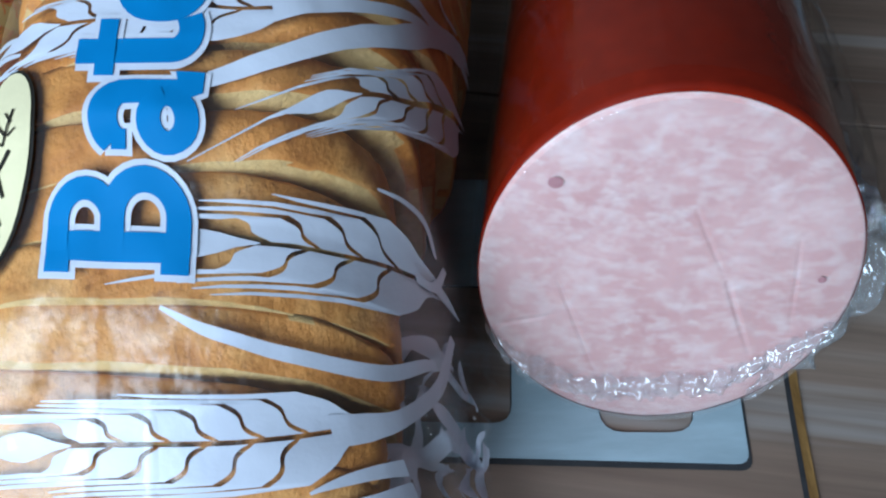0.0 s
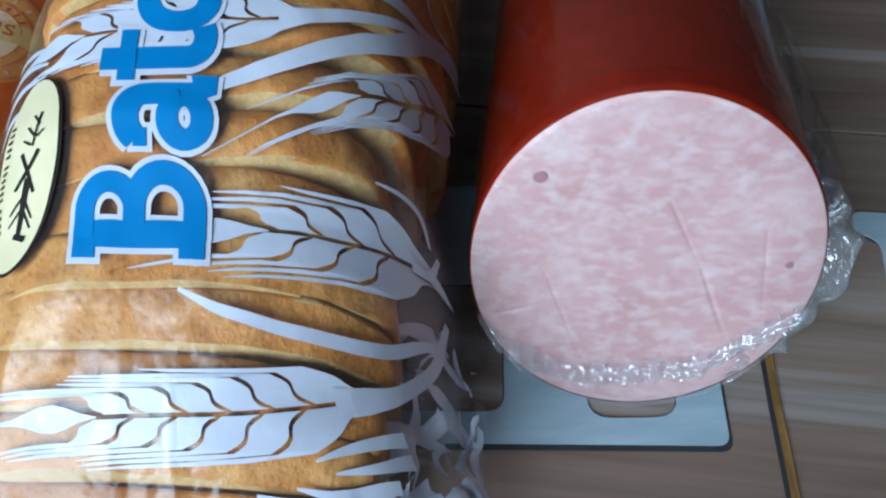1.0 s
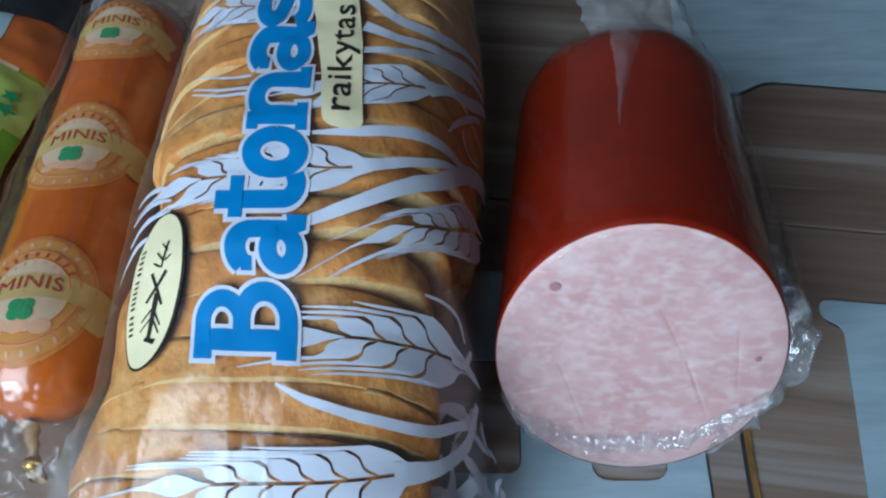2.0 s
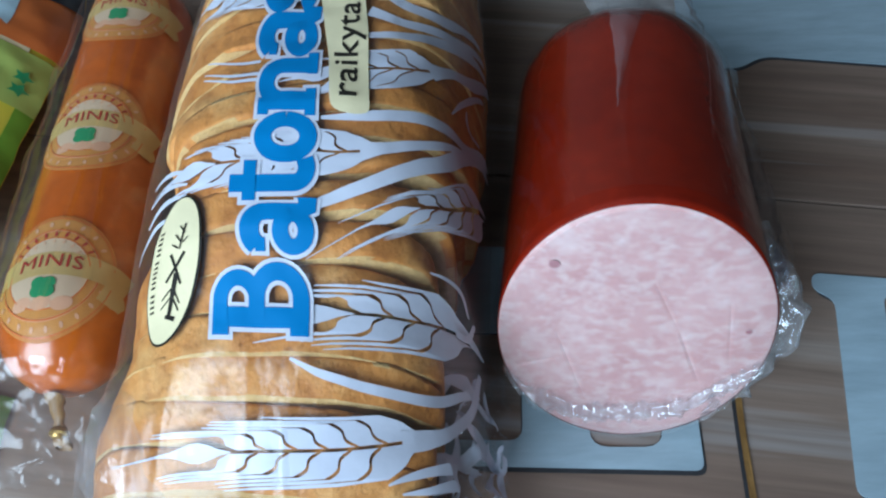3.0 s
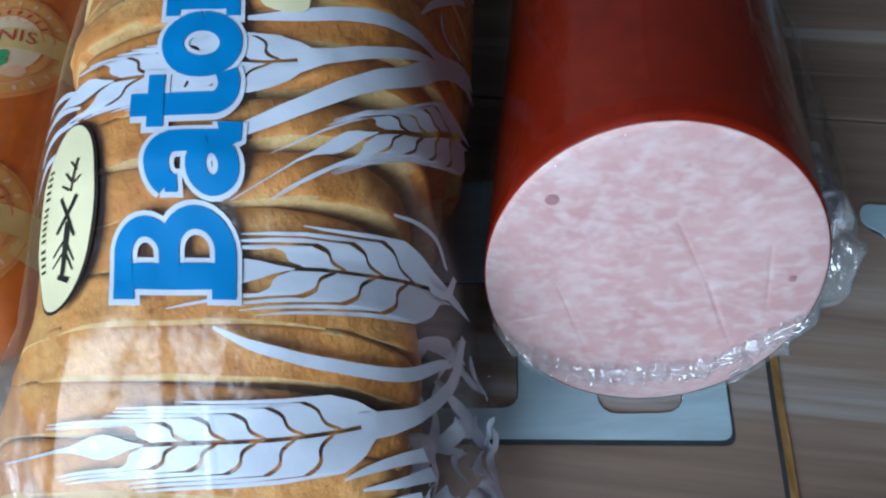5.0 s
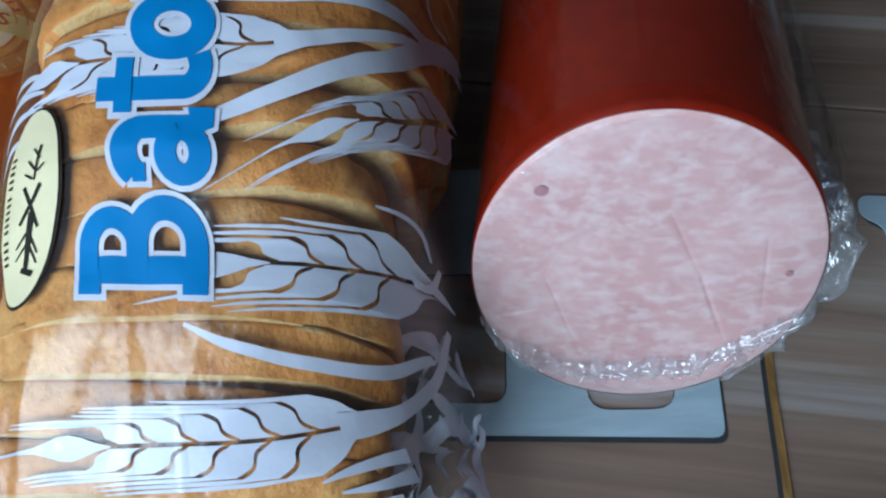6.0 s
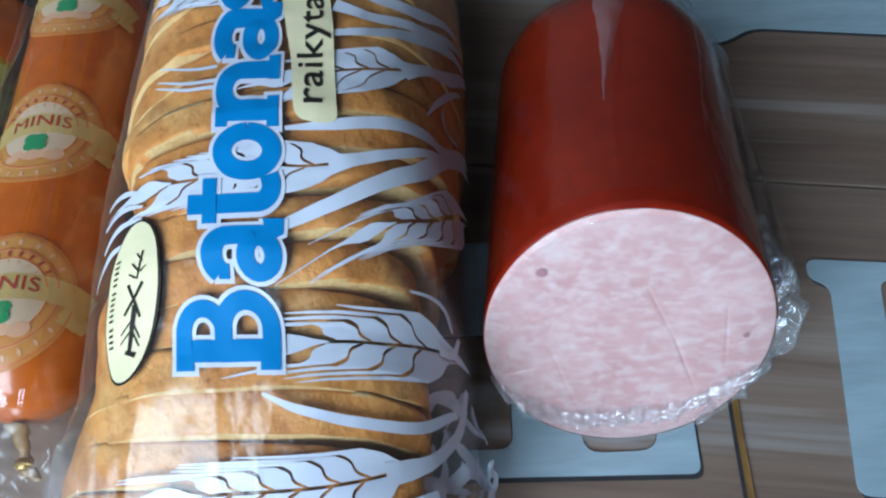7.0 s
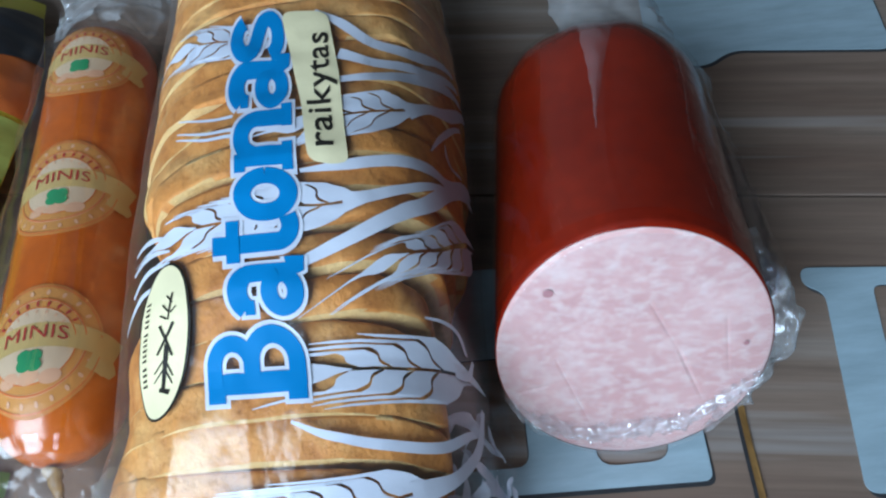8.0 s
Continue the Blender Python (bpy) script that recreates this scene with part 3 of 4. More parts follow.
def bag_letter(c, y0, y1, base_x, top_x, parent):
    """One slab letter that reads along +y, its top towards -x, white-edged."""
    wide, tall, strokes = GLYPHS[c]
    made = None
    for grow, mt, lift, name in ((0.085, MAT_WHITE, 0.0004, "letter"), (0.0, MAT_BLUE, 0.0006, "letter_fill")):
        bm = bmesh.new()
        for q, (pts, w) in enumerate(strokes):
            put_at = on_bag(lift + q * 0.00001)
            line = [Vector(p) for p in pts]
            if len(line) == 2:
                d = (line[1] - line[0]).normalized() * grow * 0.5
                line = smooth_line([line[0] - d, line[1] + d], 20)
            ribbon(bm, line, [w + grow] * 2, lambda gx, gy: put_at(base_x + (top_x - base_x) * gy / tall, y0 + (y1 - y0) * gx / wide + 0.05 * (base_x - top_x) * (gy / tall - 0.5)), 8)
        if made is None:
            made = part(name, bm, mt, parent, "blue slab letter with a white outline")
        else:
            part(name, bm, mt, made)


for c, y0, y1, base_x, top_x in (("B", -0.0166, -0.0008, -0.0846, -0.1068), ("a", 0.0004, 0.0140, -0.0830, -0.1006), ("t", 0.0114, 0.0246, -0.0830, -0.1042), ("o", 0.0222, 0.0370, -0.0826, -0.0986),
                                 ("n", 0.0350, 0.0582, -0.0834, -0.0984), ("a", 0.0562, 0.0784, -0.0842, -0.1004), ("s", 0.0738, 0.0962, -0.0854, -0.1006)):
    bag_letter(c, y0, y1, base_x, top_x, bag)


def print_ear(path, kernels, half, awn, narrow=0.5, skew=0.0, lift=0.0002):
    """A white printed ear: S-curved kernels on both sides of a bare line, each drawn out into an awn."""
    stem = smooth_line(path, 40)
    run = [0.0]
    for p, q in zip(stem, stem[1:]):
        run.append(run[-1] + (Vector(on_bag(0)(q.x, q.y)) - Vector(on_bag(0)(p.x, p.y))).length)
    length = run[-1]
    step = length / kernels
    gap = 0.0007
    place = on_bag(lift)

    def at(u, v):
        u += skew * v
        k = 1
        while k < len(run) - 1 and run[k] < u:
            k += 1
        f = (u - run[k - 1]) / max(run[k] - run[k - 1], 1e-9)
        c = stem[k - 1].lerp(stem[k], f) if 0 <= u <= length else (stem[-1] + (stem[-1] - stem[-5]).normalized() * (u - length) if u > 0 else stem[0] + (stem[0] - stem[4]).normalized() * -u)
        a, b = stem[max(k - 3, 0)], stem[min(k + 2, len(stem) - 1)]
        d = (b - a).normalized()
        return place(c.x - d.y * v, c.y + d.x * v)

    def strip(pairs):
        bm = bmesh.new()
        lattice(bm, [[at(*a), at((a[0] + b[0]) / 2, (a[1] + b[1]) / 2), at(*b)] for a, b in pairs])
        for f in bm.faces:
            f.normal_update()
            if f.normal.z < 0:
                f.normal_flip()
        return bm

    w = 0.40 * half * (1 - 0.5 * narrow)
    tip = [(-0.3, 0.04), (0.2, 0.35), (0.6, 0.75), (1.0, 1.0), (1.4, 0.9), (1.8, 0.55), (2.2, 0.25), (2.8, 0.13), (2.8 + awn / step, 0.05)]
    ear = part("wheat_ear", strip([((length + (0.8 * u + 0.35) * step, -w * k), (length + (0.8 * u + 0.35) * step, w * k)) for u, k in tip]), MAT_WHITE, bag, "white printed wheat ear")
    for i in range(kernels):
        for side in (-1, 1):
            h = half * (1 - narrow * i / kernels) * (1 + 0.05 * side)
            u0 = (i + (0.25 if side > 0 else 0.0)) * step
            sweep = 0.95 * half * (1 + 0.5 * skew) * (1 - 0.3 * i / kernels)
            pairs = []
            for j in range(13):
                t = j / 12
                sw = sweep * (t + 0.14 * math.sin(2 * math.pi * t))
                cut = 0.5 * gap * math.hypot(1.0, sweep / h * (1 + 0.88 * math.cos(2 * math.pi * t))) * (0.6 if j == 0 else 1.0)
                v = side * (gap * 0.5 + (h - gap) * t)
                rear = u0 + sw - (0.9 * step * (1 - t) ** 1.2 if i == 0 else 0.0)
                pairs.append(((rear + cut, v), (u0 + step + sw - cut, v - side * 0.06 * h * t * t)))
            long_awn = awn * (0.8 + 0.25 * math.sin(i * 2.1 + side)) + 0.3 * (kernels - i) * step
            for q, wd in ((0.15, 0.10), (0.45, 0.085), (0.75, 0.07), (1.0, 0.02)):
                u = u0 + step + sweep + q * long_awn
                v = h * (0.985 + 0.06 * q)
                pairs.append(((u - 0.0003, side * v), (u, side * (v - wd * half))))
            part("kernel", strip(pairs), MAT_WHITE, ear)


def print_stalk(pts, widths):
    bm = bmesh.new()
    ribbon(bm, smooth_line(pts, 26), widths, on_bag(0.0002), 2)
    part("wheat_stalk", bm, MAT_WHITE, bag, "white printed wheat stalk")


print_ear([(-0.0619, -0.0354), (-0.0724, -0.0382), (-0.0851, -0.0393), (-0.1025, -0.0391)], 6, 0.0066, 0.017)
print_stalk([(-0.0645, -0.0362), (-0.0590, -0.0345), (-0.0530, -0.0310), (-0.0470, -0.0225), (-0.0440, -0.0100)], [0.0046, 0.0040, 0.0024, 0.0016, 0.0009])
print_ear([(-0.0490, -0.0061), (-0.0568, -0.0085), (-0.0647, -0.0101), (-0.0735, -0.0110)], 4, 0.0072, 0.013, 0.5, 0.2)
print_stalk([(-0.0505, -0.0066), (-0.0472, -0.0053), (-0.0451, 0.0000)], [0.0016, 0.0012, 0.0006])
print_stalk([(-0.0563, 0.0024), (-0.0490, 0.0034), (-0.0468, -0.0003)], [0.0004, 0.0012, 0.0006])
print_ear([(-0.0417, 0.0321), (-0.0449, 0.0265), (-0.0507, 0.0197), (-0.0574, 0.0155)], 5, 0.0040, 0.018, 0.30, 1.0)
print_ear([(-0.0696, 0.0258), (-0.0737, 0.0251), (-0.0785, 0.0252), (-0.0866, 0.0258), (-0.0962, 0.0241), (-0.1070, 0.0237)], 6, 0.0066, 0.005, 0.3, 0.25)
print_stalk([(-0.0722, 0.0254), (-0.0676, 0.0265), (-0.0620, 0.0287), (-0.0534, 0.0334), (-0.0442, 0.0414)], [0.0054, 0.0034, 0.0026, 0.0022, 0.0008])
print_stalk([(-0.0835, 0.0113), (-0.0767, 0.0141), (-0.0684, 0.0180), (-0.0571, 0.0255), (-0.0496, 0.0326), (-0.0377, 0.0542)], [0.0024, 0.0030, 0.0032, 0.0034, 0.0030, 0.0010])
print_stalk([(-0.0820, 0.0350), (-0.0695, 0.0359), (-0.0583, 0.0386), (-0.0499, 0.0412), (-0.0440, 0.0437), (-0.0376, 0.0576)], [0.0010, 0.0032, 0.0034, 0.0034, 0.0026, 0.0010])
print_ear([(-0.0529, 0.0589), (-0.0559, 0.0566), (-0.0641, 0.0534), (-0.0747, 0.0511)], 4, 0.0070, 0.004, 0.2, 0.6)
print_stalk([(-0.0545, 0.0577), (-0.0516, 0.0599), (-0.0489, 0.0626), (-0.0419, 0.0714), (-0.0350, 0.0896)], [0.0056, 0.0036, 0.0024, 0.0022, 0.0008])
print_stalk([(-0.0891, -0.0214), (-0.0814, -0.0246), (-0.0693, -0.0266), (-0.0565, -0.0257), (-0.0474, -0.0191)], [0.0006, 0.0018, 0.0023, 0.0024, 0.0014])
print_stalk([(-0.0763, 0.0946), (-0.0696, 0.0889), (-0.0606, 0.0808), (-0.0506, 0.0815), (-0.0439, 0.0873), (-0.0375, 0.0959)], [0.0010, 0.0036, 0.0040, 0.0038, 0.0020, 0.0008])
print_stalk([(-0.0705, 0.0757), (-0.0612, 0.0726), (-0.0512, 0.0758), (-0.0440, 0.0815), (-0.0364, 0.0937)], [0.0044, 0.0034, 0.0028, 0.0020, 0.0008])
print_stalk([(-0.0707, 0.0646), (-0.0617, 0.0664), (-0.0516, 0.0716), (-0.0441, 0.0784), (-0.0360, 0.0904)], [0.0024, 0.0030, 0.0034, 0.0026, 0.0008])
print_stalk([(-0.0487, 0.0486), (-0.0462, 0.0552), (-0.0429, 0.0633), (-0.0378, 0.0767)], [0.0003, 0.0009, 0.0010, 0.0005])
print_stalk([(-0.0442, 0.0572), (-0.0442, 0.0529), (-0.0429, 0.0513), (-0.0403, 0.0544)], [0.0002, 0.0007, 0.0007, 0.0004])
print_ear([(-0.0870, 0.0845), (-0.0955, 0.0850), (-0.1021, 0.0858), (-0.1100, 0.0885)], 4, 0.0075, 0.007, 0.3)
for y0 in (0.0485, 0.0505, 0.0555):
    print_stalk([(-0.0990, y0), (-0.1070, y0 + 0.0010), (-0.1150, y0 + 0.0050)], [0.0012, 0.0009, 0.0004])
for x0, y0, x1, y1 in ((-0.1150, 0.0234, -0.1276, 0.0270), (-0.1150, 0.0202, -0.1278, 0.0215), (-0.1150, 0.0172, -0.1280, 0.0160), (-0.1180, 0.0130, -0.1330, 0.0110)):
    print_stalk([(x0, y0), ((x0 + x1) / 2, (y0 + y1) / 2 + 0.0012), (x1, y1)], [0.0006, 0.0016, 0.0010])
print_stalk([(-0.0680, -0.0451), (-0.0621, -0.0425), (-0.0531, -0.0389)], [0.0004, 0.0016, 0.0024])
print_stalk([(-0.0715, -0.0490), (-0.0643, -0.0496), (-0.0541, -0.0468)], [0.0004, 0.0018, 0.0022])
print_stalk([(-0.0780, -0.0502), (-0.0716, -0.0513), (-0.0651, -0.0509), (-0.0555, -0.0483)], [0.0005, 0.0020, 0.0022, 0.0012])
print_stalk([(-0.0649, -0.0465), (-0.0581, -0.0448), (-0.0517, -0.0420)], [0.0004, 0.0016, 0.0026])
print_stalk([(-0.0677, -0.0520), (-0.0611, -0.0513), (-0.0534, -0.0493)], [0.0004, 0.0018, 0.0024])

# cream tag with the second word
tag = [(-0.0862, 0.0950), (-0.0729, 0.0932), (-0.0706, 0.0669), (-0.0704, 0.0522), (-0.0699, 0.0362), (-0.0742, 0.0357), (-0.0797, 0.0375), (-0.0810, 0.0574)]


def draped_fill(loop, place, cell=0.0022):
    """A filled plan shape cut into small cells and laid on the bag."""
    bm = bmesh.new()
    f = bm.faces.new([bm.verts.new((x, y, 0)) for x, y in loop])
    xs, ys = [p[0] for p in loop], [p[1] for p in loop]
    for ax, lo, hi in ((0, min(xs), max(xs)), (1, min(ys), max(ys))):
        v = lo + cell
        while v < hi:
            co, no = ((v, 0, 0), (1, 0, 0)) if ax == 0 else ((0, v, 0), (0, 1, 0))
            bmesh.ops.bisect_plane(bm, geom=bm.verts[:] + bm.edges[:] + bm.faces[:], plane_co=co, plane_no=no)
            v += cell
    for v in bm.verts:
        v.co = place(v.co.x, v.co.y)
    bmesh.ops.recalc_face_normals(bm, faces=bm.faces[:])
    return bm


tag_ob = part("tag_print", draped_fill(rounded(tag, 0.004), on_bag(0.0007)), MAT_CREAM, bag, "cream printed tag")


def word_mesh(text, size, spread=1.0, bold=0.0):
    """A word in the built-in font as a flat mesh, its lower left at 0, 0."""
    cu = bpy.data.curves.new("word", "FONT")
    cu.body, cu.size, cu.space_character, cu.offset, cu.resolution_u = text, size, spread, bold, 3
    ob = bpy.data.objects.new("word", cu)
    scene.collection.objects.link(ob)
    me = bpy.data.meshes.new_from_object(ob.evaluated_get(bpy.context.evaluated_depsgraph_get()))
    bpy.data.objects.remove(ob)
    bpy.data.curves.remove(cu)
    bm = bmesh.new()
    bm.from_mesh(me)
    bpy.data.meshes.remove(me)
    return bm


def lay_word(bm, length, height, to_place):
    """Scales a word to length x height and lays it by to_place(u, v)."""
    xs, ys = [v.co.x for v in bm.verts], [v.co.y for v in bm.verts]
    x0, x1, y0 = min(xs), max(xs), 0.0
    y1 = max(ys)
    bmesh.ops.subdivide_edges(bm, edges=[e for e in bm.edges if e.calc_length() > (x1 - x0) * 0.04], cuts=2)
    for v in bm.verts:
        v.co = to_place((v.co.x - x0) / (x1 - x0) * length, (v.co.y - y0) / (y1 - y0) * height)
    return bm


put = on_bag(0.0009)
part("tag_word", lay_word(word_mesh("raikytas", 0.01, 1.05, 0.0001), 0.0429, 0.0062, lambda u, v: put(-0.0734 - v + 0.0043 * u, 0.0408 + u)), MAT_BLACK, tag_ob)

# cream oval stamp on the flank, with a dark rim, bars of small print and a mill sketch
bm = bmesh.new()
OV = (-0.1176, 0.0004, 0.0068, 0.0163, radians(-10))


def stamp_at(u, v):
    """A place on the stamp: u across and v along it, in millimetres from its centre."""
    c, sn = math.cos(OV[4]), math.sin(OV[4])
    return (OV[0] + 0.001 * (u * c - v * sn), OV[1] + 0.001 * (u * sn + v * c))


disc_on(bm, OV[0], OV[1], OV[2] + 0.0006, OV[3] + 0.0006, on_bag(0.0005), OV[4])
stamp = part("oval_stamp", bm, MAT_BLACK, bag, "cream oval stamp with a dark rim")
bm = bmesh.new()
disc_on(bm, OV[0], OV[1], OV[2], OV[3], on_bag(0.0007), OV[4])
part("stamp_face", bm, MAT_CREAM, stamp)
MARKS = [((-0.8, -3.0), (3.0, 3.4), 1.0), ((3.2, -3.4), (-0.6, 3.0), 0.9), ((1.2, -10.5), (1.6, -1.0), 1.7), ((0.2, -10.0), (3.0, -10.8), 1.5), ((-1.4, -6.6), (1.0, -4.2), 0.5), ((-1.4, -8.4), (1.0, -6.0), 0.5),
         ((3.6, -7.4), (1.8, -4.8), 0.5), ((3.6, -9.0), (1.8, -6.4), 0.5), ((-0.6, 5.0), (1.2, 4.2), 0.5), ((0.0, 7.0), (1.6, 5.6), 0.5), ((0.8, 9.0), (2.4, 7.4), 0.5), ((3.4, 6.6), (2.2, 5.4), 0.5), ((1.6, 4.0), (2.2, 9.6), 0.6)]
MARKS += [((-4.9 + 0.055 * abs(v) ** 1.45 * 0.5 - 0.5, v), (-3.9 + 0.055 * abs(v) ** 1.45 * 0.5 - 0.3, v + 0.1), 0.75) for v in (-8.6, -7.5, -6.4, -5.3, -3.6, -2.5, -1.4, -0.3, 0.8, 1.9, 3.6, 4.7, 5.8, 6.9, 8.0)]
for a, b, w in MARKS:
    bm = bmesh.new()
    ribbon(bm, smooth_line([stamp_at(*a), stamp_at(*b)], 8), [0.001 * w * 0.55, 0.001 * w * 0.75], on_bag(0.0009), 1)
    part("stamp_mark", bm, MAT_BLACK, stamp)
# crumpled print on the loose side film
rng = random.Random(9)
for t0, q0, t1, q1, w in ((0.10, 0.35, 0.34, 0.60, 0.26), (0.02, 0.55, 0.26, 0.90, 0.30), (0.22, 0.55, 0.42, 0.88, 0.14), (0.05, 0.15, 0.22, 0.42, 0.16), (0.48, 0.30, 0.62, 0.80, 0.05),
                          (0.36, 0.25, 0.60, 0.62, 0.06), (0.66, 0.55, 0.52, 0.95, 0.05), (0.78, 0.40, 0.70, 0.85, 0.04), (0.30, 0.85, 0.60, 0.97, 0.05), (0.40, 0.40, 0.70, 0.50, 0.04)):
    bm = bmesh.new()
    ribbon(bm, smooth_line([(t0, q0), ((t0 + t1) / 2 + 0.02, (q0 + q1) / 2), (t1, q1)], 14), [w * 0.5, w, w * 0.7],
           lambda pt, pq: loose(min(max(pt, 0), 1), min(max(pq, 0.02), 1)) + Vector((0.0002, -0.0003, 0.0006)), 5)
    part("print_scrap", bm, MAT_WHITE, bag, "white scrap of crumpled print")
for k in range(26):
    t, q = rng.uniform(0.02, 0.75), rng.uniform(0.20, 0.95)
    a = rng.uniform(-0.5, 2.2)
    ln = rng.uniform(0.08, 0.24)
    mid = (t + 0.5 * ln * math.cos(a) + 0.03, q + 0.9 * ln * math.sin(a))
    bm = bmesh.new()
    ribbon(bm, smooth_line([(t, q), mid, (t + ln * math.cos(a), q + 1.8 * ln * math.sin(a))], 10), [0.010, rng.uniform(0.03, 0.085), 0.012],
           lambda pt, pq: loose(min(max(pt, 0), 1), min(max(pq, 0.02), 1)) + Vector((0.0002, -0.0003, 0.0007)), 3)
    part("print_scrap", bm, MAT_WHITE, bag, "white scrap of crumpled print")

# ---- the thick red sausage ----
SR = 0.0390
SX, SZ = 0.0008, 0.0399
AX = Vector((math.sin(radians(8)), math.cos(radians(8)), 0))
SIDE = Vector((AX.y, -AX.x, 0))
CUT = math.tan(radians(22))
SLEN = 0.119


def sausage_point(s, a, r):
    """s along the axis, a round it; the front is cut on a slant."""
    lx, lz = r * math.cos(a), r * math.sin(a)
    sl = CUT * lz * max(0.0, 1 - s / 0.07)
    p = AX * (s + sl) + SIDE * lx + Vector((SX, 0, SZ + lz))
    return p


def sausage_radius(s):
    e = (s - (SLEN - 0.032)) / 0.032
    if e <= 0:
        return SR * (1 - 0.09 * s / SLEN)
    return SR * (1 - 0.09 * s / SLEN) * math.sqrt(max(1 - e ** 2.8, 0.0))


def pucker(s, a):
    """Wrinkles of the casing that gather towards the closed end."""
    e = max(0.0, (s - (SLEN - 0.040)) / 0.040)
    return e * e * (0.020 * math.sin(11 * a + 3 * noise.noise(Vector((math.cos(a) * 2, math.sin(a) * 2, 1)))) + 0.030 * noise.noise(Vector((math.cos(a) * 3, math.sin(a) * 3, s * 50))))


sausage = thing("cooked_sausage", "thick red-cased cooked sausage piece with a pale pink cut face", "sausage", at=(0, 0.05, 0))
rows = []
for i in range(49):
    s = SLEN * (1 - (1 - i / 48) ** 1.5)
    r = sausage_radius(s)
    rows.append([sausage_point(s, 2 * math.pi * k / 72, max(r, 0.0006) * (1 + 0.004 * noise.noise(Vector((math.cos(k / 11.46) * 2, math.sin(k / 11.46) * 2, s * 30))) + pucker(s, k / 11.46))) for k in range(72)])
rows.insert(0, [sausage_point(0.0, 2 * math.pi * k / 72, SR * 0.90) + AX * 0.0002 for k in range(72)])
bm = bmesh.new()
vs = lattice(bm, rows, close=True)
bm.faces.new(vs[-1])
bmesh.ops.recalc_face_normals(bm, faces=bm.faces[:])
part("casing", bm, MAT_CASING, sausage, "glossy dark red casing")


def face_point(u, v, out=0.0):
    """A place on the slanted cut face; u to the right and v up, from -1 to 1."""
    lx, lz = (u * 1.004 - 0.002) * SR, (v * 1.002 + 0.004) * SR
    nrm = (-AX + Vector((0, 0, CUT))).normalized()
    return AX * (CUT * lz) + SIDE * lx + Vector((SX, 0, SZ + lz)) + nrm * out


def crease(u, v, a, b, width, height):
    """Height of a fold that runs from a to b over the face."""
    ax_, ay_, bx_, by_ = *a, *b
    dx, dy = bx_ - ax_, by_ - ay_
    t = max(0.0, min(1.0, ((u - ax_) * dx + (v - ay_) * dy) / (dx * dx + dy * dy)))
    d = math.hypot(u - ax_ - t * dx, v - ay_ - t * dy)
    return height * math.exp(-(d / width) ** 2) * (0.3 + 0.7 * math.sin(math.pi * min(1, t + 0.15)))


FOLDS = (((0.08, 0.42), (0.33, 0.02), 0.009, 0.30), ((0.33, 0.02), (0.56, -0.42), 0.011, 0.55), ((-0.55, -0.05), (-0.22, -0.75), 0.010, 0.35), ((0.62, 0.30), (0.74, -0.30), 0.009, 0.22), ((-0.85, -0.38), (-0.50, -0.25), 0.012, 0.35))
bm = bmesh.new()
rows = []
for j in range(221):
    row = []
    for i in range(221):
        u, v = -1 + 2 * i / 220, -1 + 2 * j / 220
        rad = math.hypot(u, v)
        f = 0.985 / rad if rad > 0.985 else 1.0
        u, v = u * f, v * f
        out = 0.0013 * (1 - min(rad, 1) ** 6) + 0.0002 + 0.00012 * noise.noise(Vector((u * 9, v * 9, 0)))
        for a, b, w, h in FOLDS:
            out -= crease(u, v, a, b, w, 0.0011 * h)
        row.append(face_point(u, v, out if rad < 1.0 else -0.0006))
    rows.append(row)
lattice(bm, rows)
bmesh.ops.remove_doubles(bm, verts=bm.verts[:], dist=1e-6)
bmesh.ops.recalc_face_normals(bm, faces=bm.faces[:])
face = part("cut_face", bm, MAT_MEAT, sausage, "pale pink cut face mottled with white")
for u, v, r in ((-0.63, 0.52, 0.0012), (0.79, 0.09, 0.0007)):
    bm = bmesh.new()
    rws = [[face_point(u + rr * r / SR * math.cos(i * math.pi / 8) * 1.25, v + rr * r / SR * math.sin(i * math.pi / 8), 0.00175 - 0.0001 * rr) for i in range(16)] for rr in (0.01, 0.5, 1.0)]
    lattice(bm, rws, close=True)
    part("air_pocket", bm, MAT_POCKET, face, "small dark pink hole")

# ---- the clear bag round the red sausage ----
wrap = thing("sausage_bag", "crinkled clear plastic bag drawn round the red sausage", "plastic bag", at=(0, 0.06, 0.0))
rows = []
for i in range(60):
    s = 0.006 + (SLEN - 0.009) * i / 59
    row = []
    for k in range(301):
        a = radians(-60) + radians(300) * k / 300
        r = sausage_radius(s) + 0.0014
        right = max(0.0, math.cos(a + 0.35)) ** 3
        r += right * (0.006 + 0.004 * math.sin(s * 60)) + crumple(math.cos(a), math.sin(a), s * 16, 4.0, 0.0012) * (0.3 + 2.0 * right)
        for a0, lo, hi in ((98, 0.004, 0.10), (62, 0.03, 0.11), (128, 0.05, 0.11), (40, 0.01, 0.10), (28, 0.0, 0.09)):
            r += 0.0010 * math.exp(-((a - radians(a0 + 3 * math.sin(s * 50))) / 0.022) ** 2) * max(0.0, math.sin(math.pi * min(max((s - lo) / (hi - lo), 0), 1)))
        row.append(sausage_point(s, a, r))
    rows.append(row)
bm = bmesh.new()
lattice(bm, rows)
part("sleeve_film", bm, MAT_WRAP, wrap)


